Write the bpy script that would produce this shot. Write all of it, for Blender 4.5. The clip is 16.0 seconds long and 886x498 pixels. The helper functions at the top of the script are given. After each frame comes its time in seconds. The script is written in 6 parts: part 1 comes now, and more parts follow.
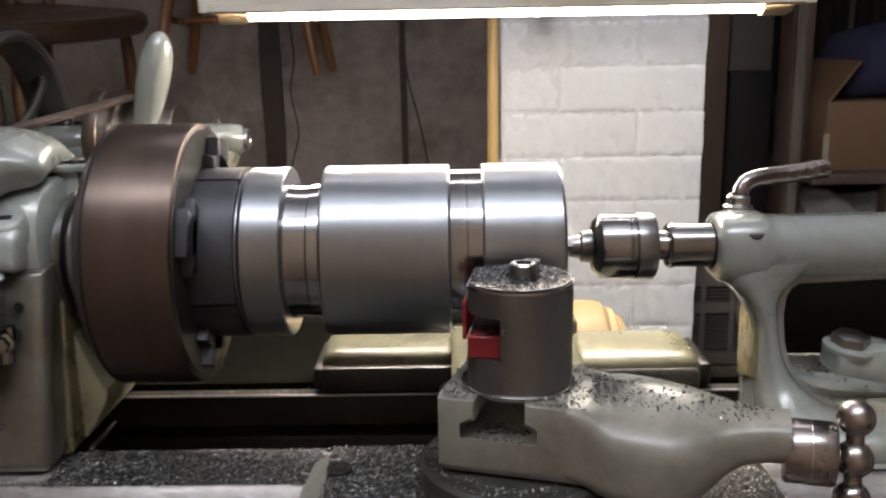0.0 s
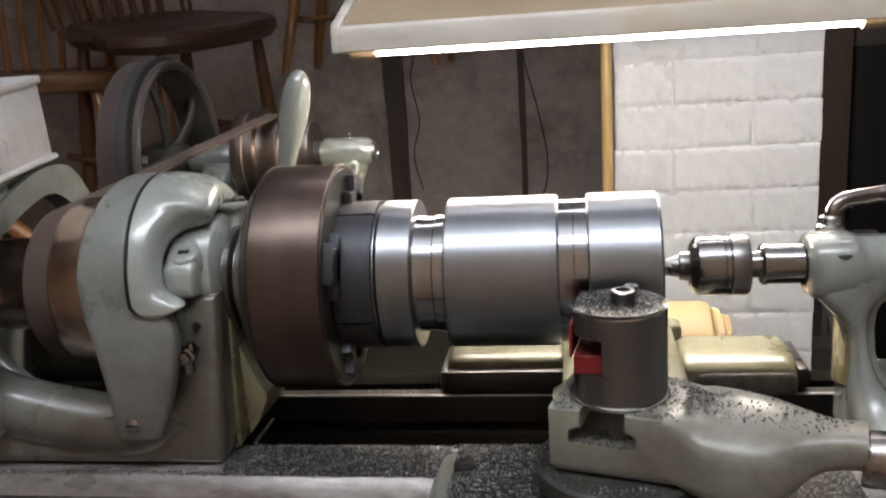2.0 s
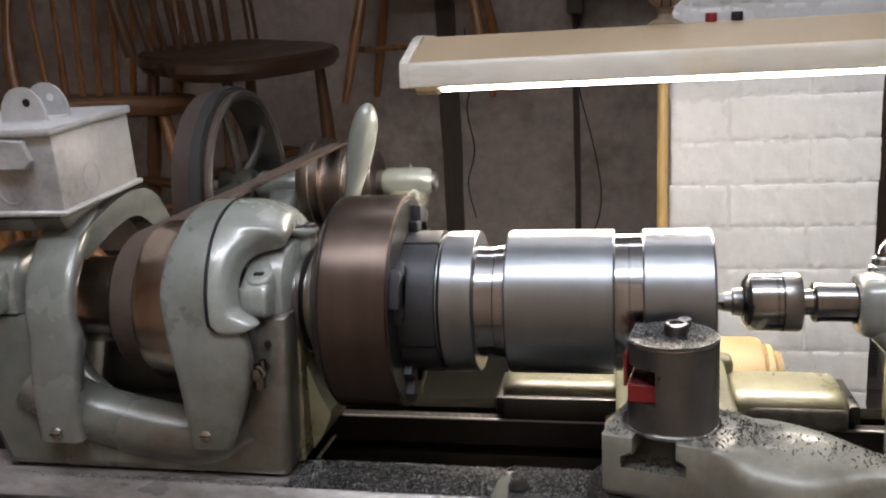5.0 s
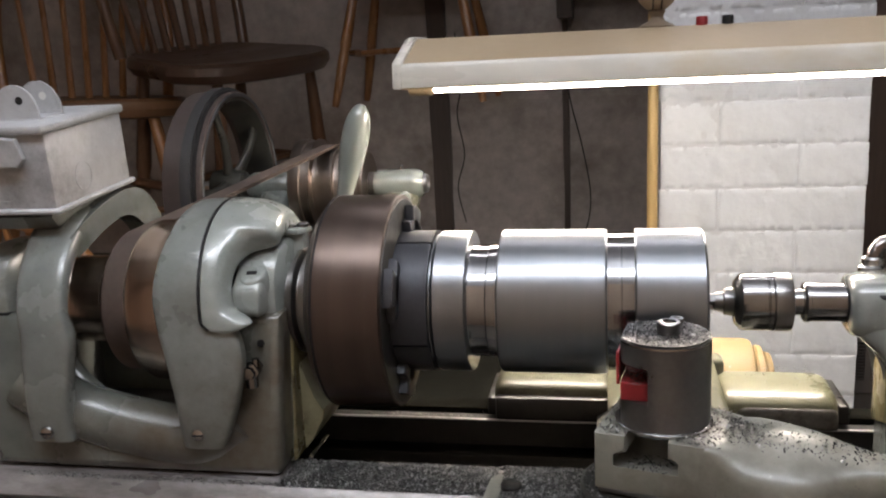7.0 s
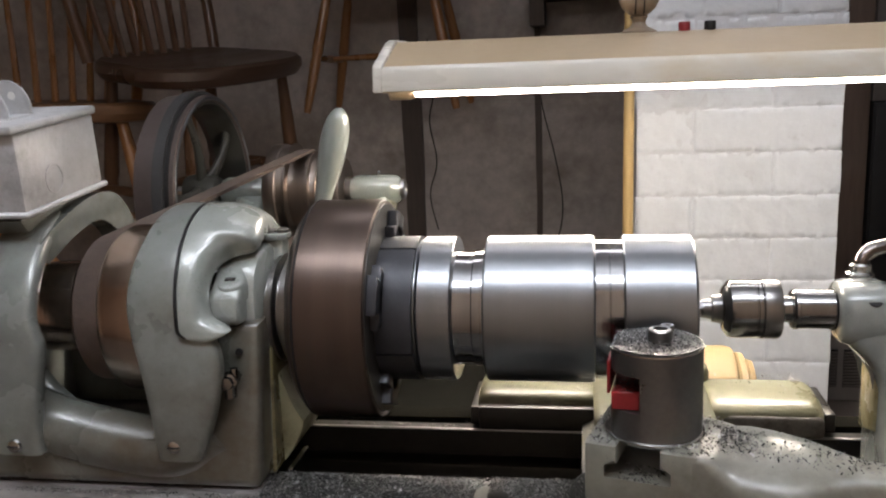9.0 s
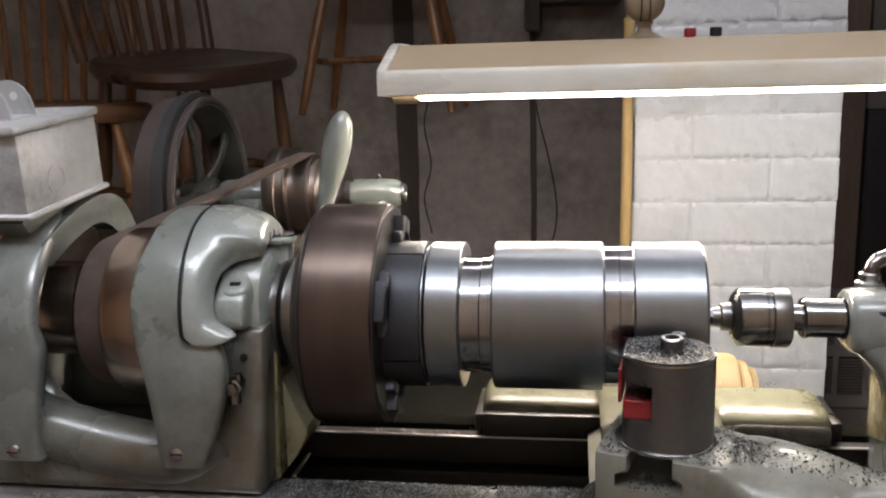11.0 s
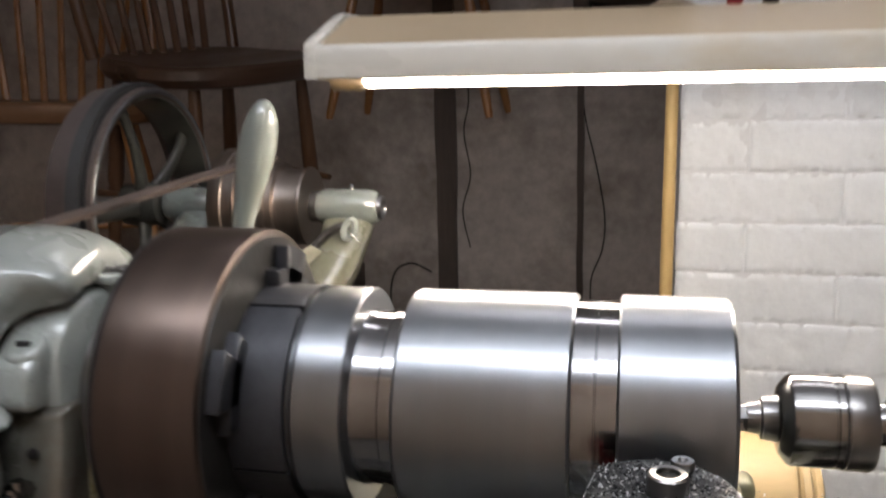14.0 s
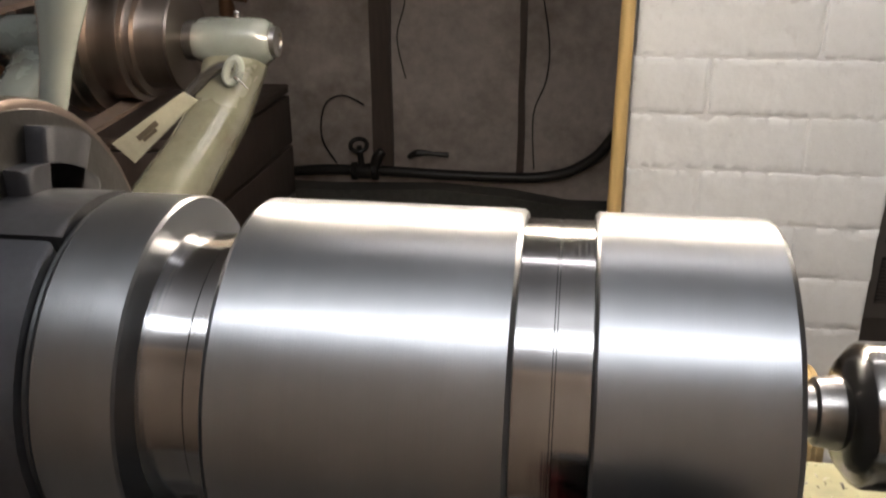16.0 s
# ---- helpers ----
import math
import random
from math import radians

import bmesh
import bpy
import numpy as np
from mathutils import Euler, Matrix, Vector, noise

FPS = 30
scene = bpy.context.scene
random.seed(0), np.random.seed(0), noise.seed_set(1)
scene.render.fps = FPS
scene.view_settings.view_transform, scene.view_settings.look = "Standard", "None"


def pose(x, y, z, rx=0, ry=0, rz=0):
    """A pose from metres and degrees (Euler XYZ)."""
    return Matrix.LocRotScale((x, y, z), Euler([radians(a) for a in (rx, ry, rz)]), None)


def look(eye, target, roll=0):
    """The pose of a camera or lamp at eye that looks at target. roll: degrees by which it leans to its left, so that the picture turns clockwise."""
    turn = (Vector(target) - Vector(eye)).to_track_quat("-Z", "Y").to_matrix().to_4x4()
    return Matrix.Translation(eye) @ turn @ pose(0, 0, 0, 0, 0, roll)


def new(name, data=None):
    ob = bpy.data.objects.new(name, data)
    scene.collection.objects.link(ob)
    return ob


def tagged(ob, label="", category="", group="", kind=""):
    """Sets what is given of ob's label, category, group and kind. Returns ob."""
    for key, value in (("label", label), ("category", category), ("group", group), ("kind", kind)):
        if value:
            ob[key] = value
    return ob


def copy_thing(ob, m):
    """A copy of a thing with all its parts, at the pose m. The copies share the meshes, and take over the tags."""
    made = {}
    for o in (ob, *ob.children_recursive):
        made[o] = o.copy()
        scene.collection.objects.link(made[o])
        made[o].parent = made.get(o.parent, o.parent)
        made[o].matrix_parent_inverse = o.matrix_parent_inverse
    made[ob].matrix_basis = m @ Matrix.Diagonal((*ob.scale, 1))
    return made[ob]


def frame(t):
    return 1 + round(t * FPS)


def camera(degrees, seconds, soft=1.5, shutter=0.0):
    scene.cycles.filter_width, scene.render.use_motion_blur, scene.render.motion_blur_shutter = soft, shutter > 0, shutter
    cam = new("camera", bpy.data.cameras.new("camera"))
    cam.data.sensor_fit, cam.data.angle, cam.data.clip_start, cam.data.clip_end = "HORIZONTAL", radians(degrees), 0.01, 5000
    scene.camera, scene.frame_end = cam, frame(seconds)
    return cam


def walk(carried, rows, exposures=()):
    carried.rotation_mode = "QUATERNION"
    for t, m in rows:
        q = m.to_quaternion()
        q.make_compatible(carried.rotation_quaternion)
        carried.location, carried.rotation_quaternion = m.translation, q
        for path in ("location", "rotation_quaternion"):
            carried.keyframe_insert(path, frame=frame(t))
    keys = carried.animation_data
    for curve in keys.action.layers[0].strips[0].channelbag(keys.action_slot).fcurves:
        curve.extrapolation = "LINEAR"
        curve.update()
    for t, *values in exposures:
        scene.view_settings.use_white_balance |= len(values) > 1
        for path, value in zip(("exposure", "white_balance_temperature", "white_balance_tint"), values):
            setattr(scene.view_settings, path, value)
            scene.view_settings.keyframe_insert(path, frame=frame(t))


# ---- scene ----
cam = camera(52.8, 16.0, soft=2.1, shutter=0.5)
PATH = [
    (0, (-0.0728, -0.5513, 1.2283), (-0.09, 0.909, 0.8878), -1.0),
    (0.5, (-0.0622, -0.5753, 1.2485), (-0.1658, 0.87, 0.8615), -3.0),
    (1, (-0.06, -0.5993, 1.2635), (-0.213, 0.8393, 0.8683), -3.3),
    (1.5, (-0.0645, -0.6045, 1.271), (-0.2685, 0.8242, 0.863), -3.9),
    (2, (-0.063, -0.6135, 1.2777), (-0.2835, 0.822, 0.9027), -3.9),
    (2.5, (-0.0592, -0.618, 1.28), (-0.2805, 0.8205, 0.9178), -3.9),
    (3, (-0.0607, -0.6202, 1.2792), (-0.3008, 0.8175, 0.9245), -3.5),
    (3.5, (-0.0653, -0.6262, 1.2808), (-0.3367, 0.8062, 0.9298), -3.3),
    (4, (-0.0653, -0.6412, 1.2853), (-0.3728, 0.7875, 0.9463), -3.3),
    (6.5, (-0.0683, -0.6458, 1.2868), (-0.357, 0.7913, 0.9673), -2.6),
    (7, (-0.069, -0.6472, 1.283), (-0.3525, 0.7913, 0.965), -2.7),
    (7.5, (-0.0735, -0.642, 1.2785), (-0.3458, 0.7987, 0.9613), -2.6),
    (8, (-0.0765, -0.6405, 1.28), (-0.3345, 0.804, 0.968), -2.5),
    (8.5, (-0.078, -0.6382, 1.28), (-0.3262, 0.8077, 0.968), -2.5),
    (9, (-0.0825, -0.6352, 1.2792), (-0.315, 0.8145, 0.9718), -2.2),
    (9.5, (-0.09, -0.6315, 1.2777), (-0.315, 0.819, 0.9718), -1.8),
    (10, (-0.0945, -0.6315, 1.2808), (-0.3142, 0.8213, 0.9792), -1.6),
    (12.5, (-0.096, -0.6225, 1.2785), (-0.3097, 0.831, 0.9748), -1.7),
    (13, (-0.0683, -0.585, 1.2785), (-0.2985, 0.873, 1.013), -1.1),
    (13.5, (-0.0547, -0.5152, 1.277), (-0.315, 0.9465, 1.0633), -0.7),
    (14, (-0.0488, -0.402, 1.2537), (-0.366, 1.0357, 0.9695), -1.1),
    (14.5, (-0.057, -0.3067, 1.2155), (-0.3315, 1.1265, 0.8683), -0.2),
    (15, (-0.069, -0.264, 1.2245), (-0.2767, 1.1505, 0.7692), 0.5),
    (15.5, (-0.0653, -0.2355, 1.2432), (-0.2752, 1.1565, 0.7258), -0.1),
    (16, (-0.0622, -0.2288, 1.2372), (-0.2722, 1.146, 0.6748), -0.4),
]
EXPOSURE = 0.40
walk(cam, [(t, look(eye, target, roll)) for t, eye, target, roll in PATH], exposures=[(0.0, EXPOSURE, 6600, 18), (13.6, EXPOSURE, 6600, 18), (14.5, EXPOSURE - 0.20, 6600, 18), (15.0, EXPOSURE - 0.34, 6800, 18), (15.5, EXPOSURE - 0.26, 6900, 18), (16.0, EXPOSURE - 0.24, 7050, 18)])

# ---- world and large lights ----
# All measures below are in spindle units: the origin lies on the spindle axis at the workpiece's free end.
K, AXIS = 0.75, 1.10          # metres in one unit; height of the spindle axis above the floor
FLOOR = -AXIS / K

world = bpy.data.worlds.new("room_world")
world.use_nodes = True
world.node_tree.nodes["Background"].inputs[0].default_value = (0.9, 0.95, 1.0, 1)
world.node_tree.nodes["Background"].inputs[1].default_value = 0.02
scene.world = world


def W(p):
    return Vector((K * p[0], K * p[1], AXIS + K * p[2]))


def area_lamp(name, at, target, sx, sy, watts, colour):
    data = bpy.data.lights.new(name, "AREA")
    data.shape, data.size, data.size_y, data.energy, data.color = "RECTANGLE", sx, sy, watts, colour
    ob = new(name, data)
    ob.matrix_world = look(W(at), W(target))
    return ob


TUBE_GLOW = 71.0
area_lamp("ceiling_area_light", (-0.15, -0.82, 1.50), (-0.15, -0.82, 0.0), 1.25, 0.28, 6.7, (0.83, 0.94, 1.0))
# Upward part of that tube's light, strengthened so ceiling bounce lifts the dark parts.
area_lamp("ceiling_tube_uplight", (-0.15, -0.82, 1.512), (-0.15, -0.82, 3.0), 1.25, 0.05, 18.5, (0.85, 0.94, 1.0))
# Added lamp with no known source; it brightens the pier's upper part.
area_lamp("ceiling_area_light", (0.15, 1.00, 1.78), (0.15, 1.00, 0.0), 1.2, 0.05, 2.6, (0.95, 0.97, 1.0))

# ---- materials ----


def nodes_of(name):
    m = bpy.data.materials.new(name)
    m.use_nodes = True
    return m, m.node_tree.nodes, m.node_tree.links, m.node_tree.nodes["Principled BSDF"]


def surface(name, colour, rough=0.5, metal=0.0, vary=0.15, scale=12.0, fine=180.0, bump=0.1, stain=None, stain_at=0.6,
            stain_scale=9.0, coat=0.0, stretch=(1, 1, 1), rough_vary=0.12, random_tone=0.0, bump_scale=None, speck=None, gloss=0.5):
    """A procedural surface: broad and fine variation of tone and gloss, fine relief, and stains of a second colour."""
    m, n, l, p = nodes_of(name)
    p.inputs["Specular IOR Level"].default_value = gloss
    co = n.new("ShaderNodeTexCoord")
    mp = n.new("ShaderNodeMapping")
    mp.inputs["Scale"].default_value = stretch
    l.new(co.outputs["Object"], mp.inputs[0])
    if random_tone:
        who, far, move = n.new("ShaderNodeObjectInfo"), n.new("ShaderNodeVectorMath"), n.new("ShaderNodeVectorMath")
        far.operation, move.operation = "SCALE", "ADD"
        far.inputs[0].default_value = (13.0, 29.0, 41.0)
        l.new(who.outputs["Random"], far.inputs["Scale"])
        l.new(mp.outputs[0], move.inputs[0])
        l.new(far.outputs[0], move.inputs[1])
        mp = move
    big, small = n.new("ShaderNodeTexNoise"), n.new("ShaderNodeTexNoise")
    for t, s, d in ((big, scale, 5), (small, fine, 3)):
        t.inputs["Scale"].default_value, t.inputs["Detail"].default_value, t.inputs["Roughness"].default_value = s, d, 0.6
        l.new(mp.outputs[0], t.inputs["Vector"])
    mix = n.new("ShaderNodeMath")
    mix.operation = "MULTIPLY_ADD"
    mix.inputs[1].default_value = 0.4
    l.new(small.outputs["Fac"], mix.inputs[0])
    half = n.new("ShaderNodeMath")
    half.operation = "MULTIPLY"
    half.inputs[1].default_value = 0.6
    l.new(big.outputs["Fac"], half.inputs[0])
    l.new(half.outputs[0], mix.inputs[2])
    ramp = n.new("ShaderNodeMapRange")
    ramp.inputs["From Min"].default_value, ramp.inputs["From Max"].default_value = 0.3, 0.7
    ramp.inputs["To Min"].default_value, ramp.inputs["To Max"].default_value = 1 - vary, 1 + vary
    l.new(mix.outputs[0], ramp.inputs["Value"])
    tone = n.new("ShaderNodeVectorMath")
    tone.operation = "SCALE"
    tone.inputs[0].default_value = colour
    l.new(ramp.outputs[0], tone.inputs["Scale"])
    out = tone.outputs[0]
    if random_tone:
        info, rr = n.new("ShaderNodeObjectInfo"), n.new("ShaderNodeMapRange")
        rr.inputs["To Min"].default_value, rr.inputs["To Max"].default_value = 1 - random_tone, 1 + random_tone
        l.new(info.outputs["Random"], rr.inputs["Value"])
        t2 = n.new("ShaderNodeVectorMath")
        t2.operation = "SCALE"
        l.new(out, t2.inputs[0])
        l.new(rr.outputs[0], t2.inputs["Scale"])
        out = t2.outputs[0]
    for tint, where, size in ((stain, stain_at, stain_scale), (speck, 0.70, 420.0)):
        if tint is None:
            continue
        st, sr, mx = n.new("ShaderNodeTexNoise"), n.new("ShaderNodeMapRange"), n.new("ShaderNodeMix")
        st.inputs["Scale"].default_value, st.inputs["Detail"].default_value, st.inputs["Roughness"].default_value = size, 6, 0.68
        l.new(mp.outputs[0], st.inputs["Vector"])
        sr.inputs["From Min"].default_value, sr.inputs["From Max"].default_value = where - 0.09, where + 0.13
        l.new(st.outputs["Fac"], sr.inputs["Value"])
        mx.data_type = "RGBA"
        mx.inputs["B"].default_value = (*tint, 1)
        l.new(sr.outputs[0], mx.inputs["Factor"])
        l.new(out, mx.inputs["A"])
        out = mx.outputs["Result"]
    l.new(out, p.inputs["Base Color"])
    rg = n.new("ShaderNodeMapRange")
    rg.inputs["From Min"].default_value, rg.inputs["From Max"].default_value = 0.3, 0.7
    rg.inputs["To Min"].default_value, rg.inputs["To Max"].default_value = max(0.03, rough - rough_vary), min(1, rough + rough_vary)
    l.new(big.outputs["Fac"], rg.inputs["Value"])
    l.new(rg.outputs[0], p.inputs["Roughness"])
    p.inputs["Metallic"].default_value = metal
    p.inputs["Coat Weight"].default_value = coat
    p.inputs["Coat Roughness"].default_value = 0.20
    if bump:
        b = n.new("ShaderNodeBump")
        b.inputs["Strength"].default_value, b.inputs["Distance"].default_value = bump, 0.0015
        src = small
        if bump_scale:
            src = n.new("ShaderNodeTexNoise")
            src.inputs["Scale"].default_value, src.inputs["Detail"].default_value = bump_scale, 4
            l.new(mp.outputs[0], src.inputs["Vector"])
        l.new(src.outputs["Fac"], b.inputs["Height"])
        l.new(b.outputs[0], p.inputs["Normal"])
    return m


def turned(name, colour, rough, lines=0.25, pitch=900.0, vary=0.12, metal=1.0):
    """Metal turned on a lathe: fine rings round the spindle's line."""
    m, n, l, p = nodes_of(name)
    co, mp = n.new("ShaderNodeTexCoord"), n.new("ShaderNodeMapping")
    mp.inputs["Scale"].default_value = (1, 0.015, 0.015)
    l.new(co.outputs["Object"], mp.inputs[0])
    t, u = n.new("ShaderNodeTexNoise"), n.new("ShaderNodeTexNoise")
    t.inputs["Scale"].default_value, t.inputs["Detail"].default_value = pitch, 3
    u.inputs["Scale"].default_value, u.inputs["Detail"].default_value = 60, 4
    l.new(mp.outputs[0], t.inputs["Vector"])
    l.new(mp.outputs[0], u.inputs["Vector"])
    r, c = n.new("ShaderNodeMapRange"), n.new("ShaderNodeVectorMath")
    r.inputs["From Min"].default_value, r.inputs["From Max"].default_value = 0.3, 0.7
    r.inputs["To Min"].default_value, r.inputs["To Max"].default_value = 1 - vary, 1 + vary
    l.new(u.outputs["Fac"], r.inputs["Value"])
    c.operation = "SCALE"
    c.inputs[0].default_value = colour
    l.new(r.outputs[0], c.inputs["Scale"])
    l.new(c.outputs[0], p.inputs["Base Color"])
    rr = n.new("ShaderNodeMapRange")
    rr.inputs["From Min"].default_value, rr.inputs["From Max"].default_value = 0.3, 0.7
    rr.inputs["To Min"].default_value, rr.inputs["To Max"].default_value = rough * (1 - vary), rough * (1 + vary)
    l.new(u.outputs["Fac"], rr.inputs["Value"])
    l.new(rr.outputs[0], p.inputs["Roughness"])
    p.inputs["Metallic"].default_value = metal
    b = n.new("ShaderNodeBump")
    b.inputs["Strength"].default_value, b.inputs["Distance"].default_value = lines, 0.0004
    l.new(t.outputs["Fac"], b.inputs["Height"])
    l.new(b.outputs[0], p.inputs["Normal"])
    return m


def two_tone(name, dark, light, share, rough):
    """Loose metal bits: most of them dark, some bright, each of one tone."""
    m, n, l, p = nodes_of(name)
    geo, ramp = n.new("ShaderNodeNewGeometry"), n.new("ShaderNodeValToRGB")
    l.new(geo.outputs["Random Per Island"], ramp.inputs[0])
    e = ramp.color_ramp.elements
    e[0].position, e[0].color = share - 0.12, (*dark, 1)
    e[1].position, e[1].color = share + 0.12, (*light, 1)
    l.new(ramp.outputs[0], p.inputs["Base Color"])
    p.inputs["Roughness"].default_value, p.inputs["Metallic"].default_value = rough, 0.9
    return m


def glow(name, colour, strength):
    m, n, l, p = nodes_of(name)
    p.inputs["Base Color"].default_value = (0.9, 0.9, 0.9, 1)
    p.inputs["Emission Color"].default_value, p.inputs["Emission Strength"].default_value = (*colour, 1), strength
    return m


PAINT = surface("grey_green_machine_enamel", (0.272, 0.292, 0.272), 0.25, 0, 0.16, 7, 60, 0.12, coat=1.0, stain=(0.125, 0.118, 0.095), stain_at=0.62, stain_scale=9, bump_scale=22, speck=(0.05, 0.045, 0.035), rough_vary=0.10)
# The same enamel in a darker tone, for the two guard straps.
PAINT_STRAP = surface("darker_grey_green_enamel", (0.190, 0.203, 0.188), 0.30, 0, 0.22, 7, 60, 0.14, coat=0.6, stain=(0.100, 0.094, 0.075), stain_at=0.56, stain_scale=8, bump_scale=22, speck=(0.05, 0.045, 0.035), rough_vary=0.12)
TAIL_PAINT = surface("deep_grey_green_enamel", (0.235, 0.249, 0.234), 0.22, 0, 0.18, 7, 60, 0.13, coat=1.0, stain=(0.105, 0.095, 0.072), stain_at=0.60, stain_scale=9, bump_scale=22, speck=(0.05, 0.045, 0.035), rough_vary=0.10)
PAINT_OLD = surface("old_enamel_yellowed_by_oil", (0.118, 0.115, 0.068), 0.40, 0, 0.25, 10, 70, 0.2, coat=0.15, stain=(0.050, 0.044, 0.028), stain_at=0.56, stain_scale=30, bump_scale=30, speck=(0.04, 0.035, 0.03))
WING_OLIVE = surface("oily_olive_wing_enamel", (0.185, 0.180, 0.112), 0.33, 0, 0.25, 12, 70, 0.2, coat=0.2, stain=(0.11, 0.10, 0.065), stain_at=0.58, stain_scale=20, bump_scale=40)
WORN_IRON = surface("worn_bare_casting", (0.125, 0.115, 0.100), 0.5, 0.1, 0.35, 40, 300, 0.5, stain=(0.05, 0.042, 0.035), stain_at=0.54, stain_scale=90, bump_scale=120)
SIDE_YELLOW = surface("oil_soaked_yellow_enamel", (0.28, 0.245, 0.135), 0.30, 0, 0.3, 12, 70, 0.25, coat=0.3, stain=(0.13, 0.10, 0.045), stain_at=0.55, stain_scale=22, bump_scale=40)
OLIVE = surface("oil_yellowed_olive_enamel", (0.27, 0.26, 0.165), 0.32, 0, 0.25, 12, 70, 0.2, coat=0.4, stain=(0.12, 0.10, 0.055), stain_at=0.60, stain_scale=24, bump_scale=40)
# Brown seat, lightened: the warm light on the hung chair is in the colour.
LIT_SEAT = surface("lit_varnished_seat", (0.165, 0.082, 0.038), 0.32, 0, 0.28, 10, 90, 0.12, stretch=(0.15, 1, 1), coat=0.3)
CONE_IRON = turned("coppery_worn_cone_iron", (0.54, 0.43, 0.36), 0.21, 0.3, 300)
ROLLER_WOOD = surface("orange_tan_turned_wood", (0.225, 0.160, 0.078), 0.55, 0, 0.18, 12, 120, 0.1, stretch=(0.3, 1, 1))
PAINT_OILY = surface("machine_enamel_under_an_oil_film", (0.222, 0.218, 0.184), 0.36, 0, 0.24, 7, 60, 0.16, coat=0.35, stain=(0.105, 0.085, 0.058), stain_at=0.60, stain_scale=8, bump_scale=24, speck=(0.05, 0.045, 0.035), rough_vary=0.10)
PAINT_GRIMY = surface("grimy_machine_enamel", (0.128, 0.138, 0.124), 0.26, 0, 0.22, 7, 60, 0.12, coat=1.0, stain=(0.075, 0.060, 0.043), stain_at=0.53, stain_scale=7, bump_scale=24, speck=(0.05, 0.045, 0.035), rough_vary=0.10)
HANDLE_PAINT = surface("pale_handle_enamel", (0.225, 0.245, 0.224), 0.12, 0, 0.08, 9, 60, 0.03, coat=1.0)
ARM_GREY = surface("grey_green_bracket_enamel", (0.150, 0.166, 0.152), 0.22, 0, 0.14, 8, 60, 0.10, coat=1.0, stain=(0.085, 0.080, 0.062), stain_at=0.62, stain_scale=12, bump_scale=24)
ARM_OLIVE = surface("oil_yellowed_bracket_enamel", (0.112, 0.112, 0.082), 0.26, 0, 0.22, 10, 70, 0.15, coat=0.7, stain=(0.070, 0.062, 0.040), stain_at=0.58, stain_scale=16, bump_scale=30, speck=(0.04, 0.035, 0.03))
BOX_GREY = surface("galvanised_box_grey", (0.50, 0.50, 0.505), 0.40, 0.12, 0.18, 14, 120, 0.14, stain=(0.19, 0.175, 0.17), stain_at=0.60, stain_scale=14, speck=(0.06, 0.055, 0.05))
STEEL = turned("turned_steel", (0.252, 0.263, 0.280), 0.305, 0.10, vary=0.05, metal=0.95)
STEEL_FINE = turned("finely_turned_steel", (0.29, 0.292, 0.30), 0.14, 0.10, vary=0.12)
CHROME = turned("polished_chuck_steel", (0.27, 0.265, 0.26), 0.17, 0.10)
STEEL_DARK = turned("turned_dark_steel", (0.30, 0.29, 0.285), 0.30, 0.3)
JAW_STEEL = surface("blackened_jaw_steel", (0.050, 0.051, 0.057), 0.50, 0.6, 0.2, 30, 300, 0.06)
OILY = surface("oil_browned_casting", (0.190, 0.165, 0.088), 0.27, 0, 0.35, 16, 90, 0.6, stain=(0.050, 0.040, 0.024), stain_at=0.54, stain_scale=34, bump_scale=50)
STEEL_BRIGHT = turned("polished_steel", (0.50, 0.49, 0.48), 0.21, 0.12)
CHUCK_SKIN = turned("brown_chuck_iron", (0.082, 0.058, 0.047), 0.32, 0.2, 500, metal=0.75)
BELT_FACE = turned("browned_belt_face", (0.085, 0.052, 0.040), 0.34, 0.2, 400)
PULLEY = turned("worn_pulley_iron", (0.265, 0.222, 0.195), 0.36, 0.3, 300)
IRON = surface("ground_iron", (0.45, 0.45, 0.46), 0.32, 1.0, 0.18, 20, 300, 0.08, stain=(0.10, 0.09, 0.08), stain_at=0.66, stain_scale=25, stretch=(0.3, 1, 1))
WAY_FACE = surface("bright_ground_way_face", (0.34, 0.315, 0.305), 0.33, 0.4, 0.30, 10, 200, 0.08, stain=(0.075, 0.055, 0.043), stain_at=0.50, stain_scale=13, stretch=(0.35, 1, 1))
TOOL_STEEL = surface("blackened_tool_steel", (0.17, 0.165, 0.16), 0.36, 0.85, 0.15, 30, 300, 0.06)
# Black for oily iron, and for painted shade in hollow, gap and backdrop.
OIL_SHADE_BLACK = surface("oil_and_shade_black", (0.022, 0.020, 0.018), 0.38, 0.1, 0.3, 20, 160, 0.15)
CHIP = two_tone("steel_chip", (0.060, 0.056, 0.052), (0.34, 0.33, 0.32), 0.55, 0.45)
CHIP_TOP = two_tone("oily_steel_chip", (0.014, 0.014, 0.015), (0.46, 0.455, 0.45), 0.74, 0.42)
CHIP_DARK = two_tone("dark_steel_chip", (0.015, 0.015, 0.016), (0.34, 0.33, 0.32), 0.82, 0.42)
CHIP_BED = surface("bed_of_fine_chips", (0.090, 0.084, 0.078), 0.5, 0.7, 0.5, 260, 900, 1.0, stain=(0.03, 0.03, 0.03), stain_at=0.5, stain_scale=420, bump_scale=620)
BRONZE = surface("browned_steel_ball", (0.32, 0.285, 0.27), 0.25, 1.0, 0.2, 40, 300, 0.03)
RED = surface("red_painted_steel", (0.22, 0.012, 0.015), 0.40, 0, 0.15, 40, 300, 0.08, speck=(0.10, 0.05, 0.05))
BELT = surface("dark_leather_belt", (0.062, 0.042, 0.033), 0.9, 0, 0.25, 30, 200, 0.2)
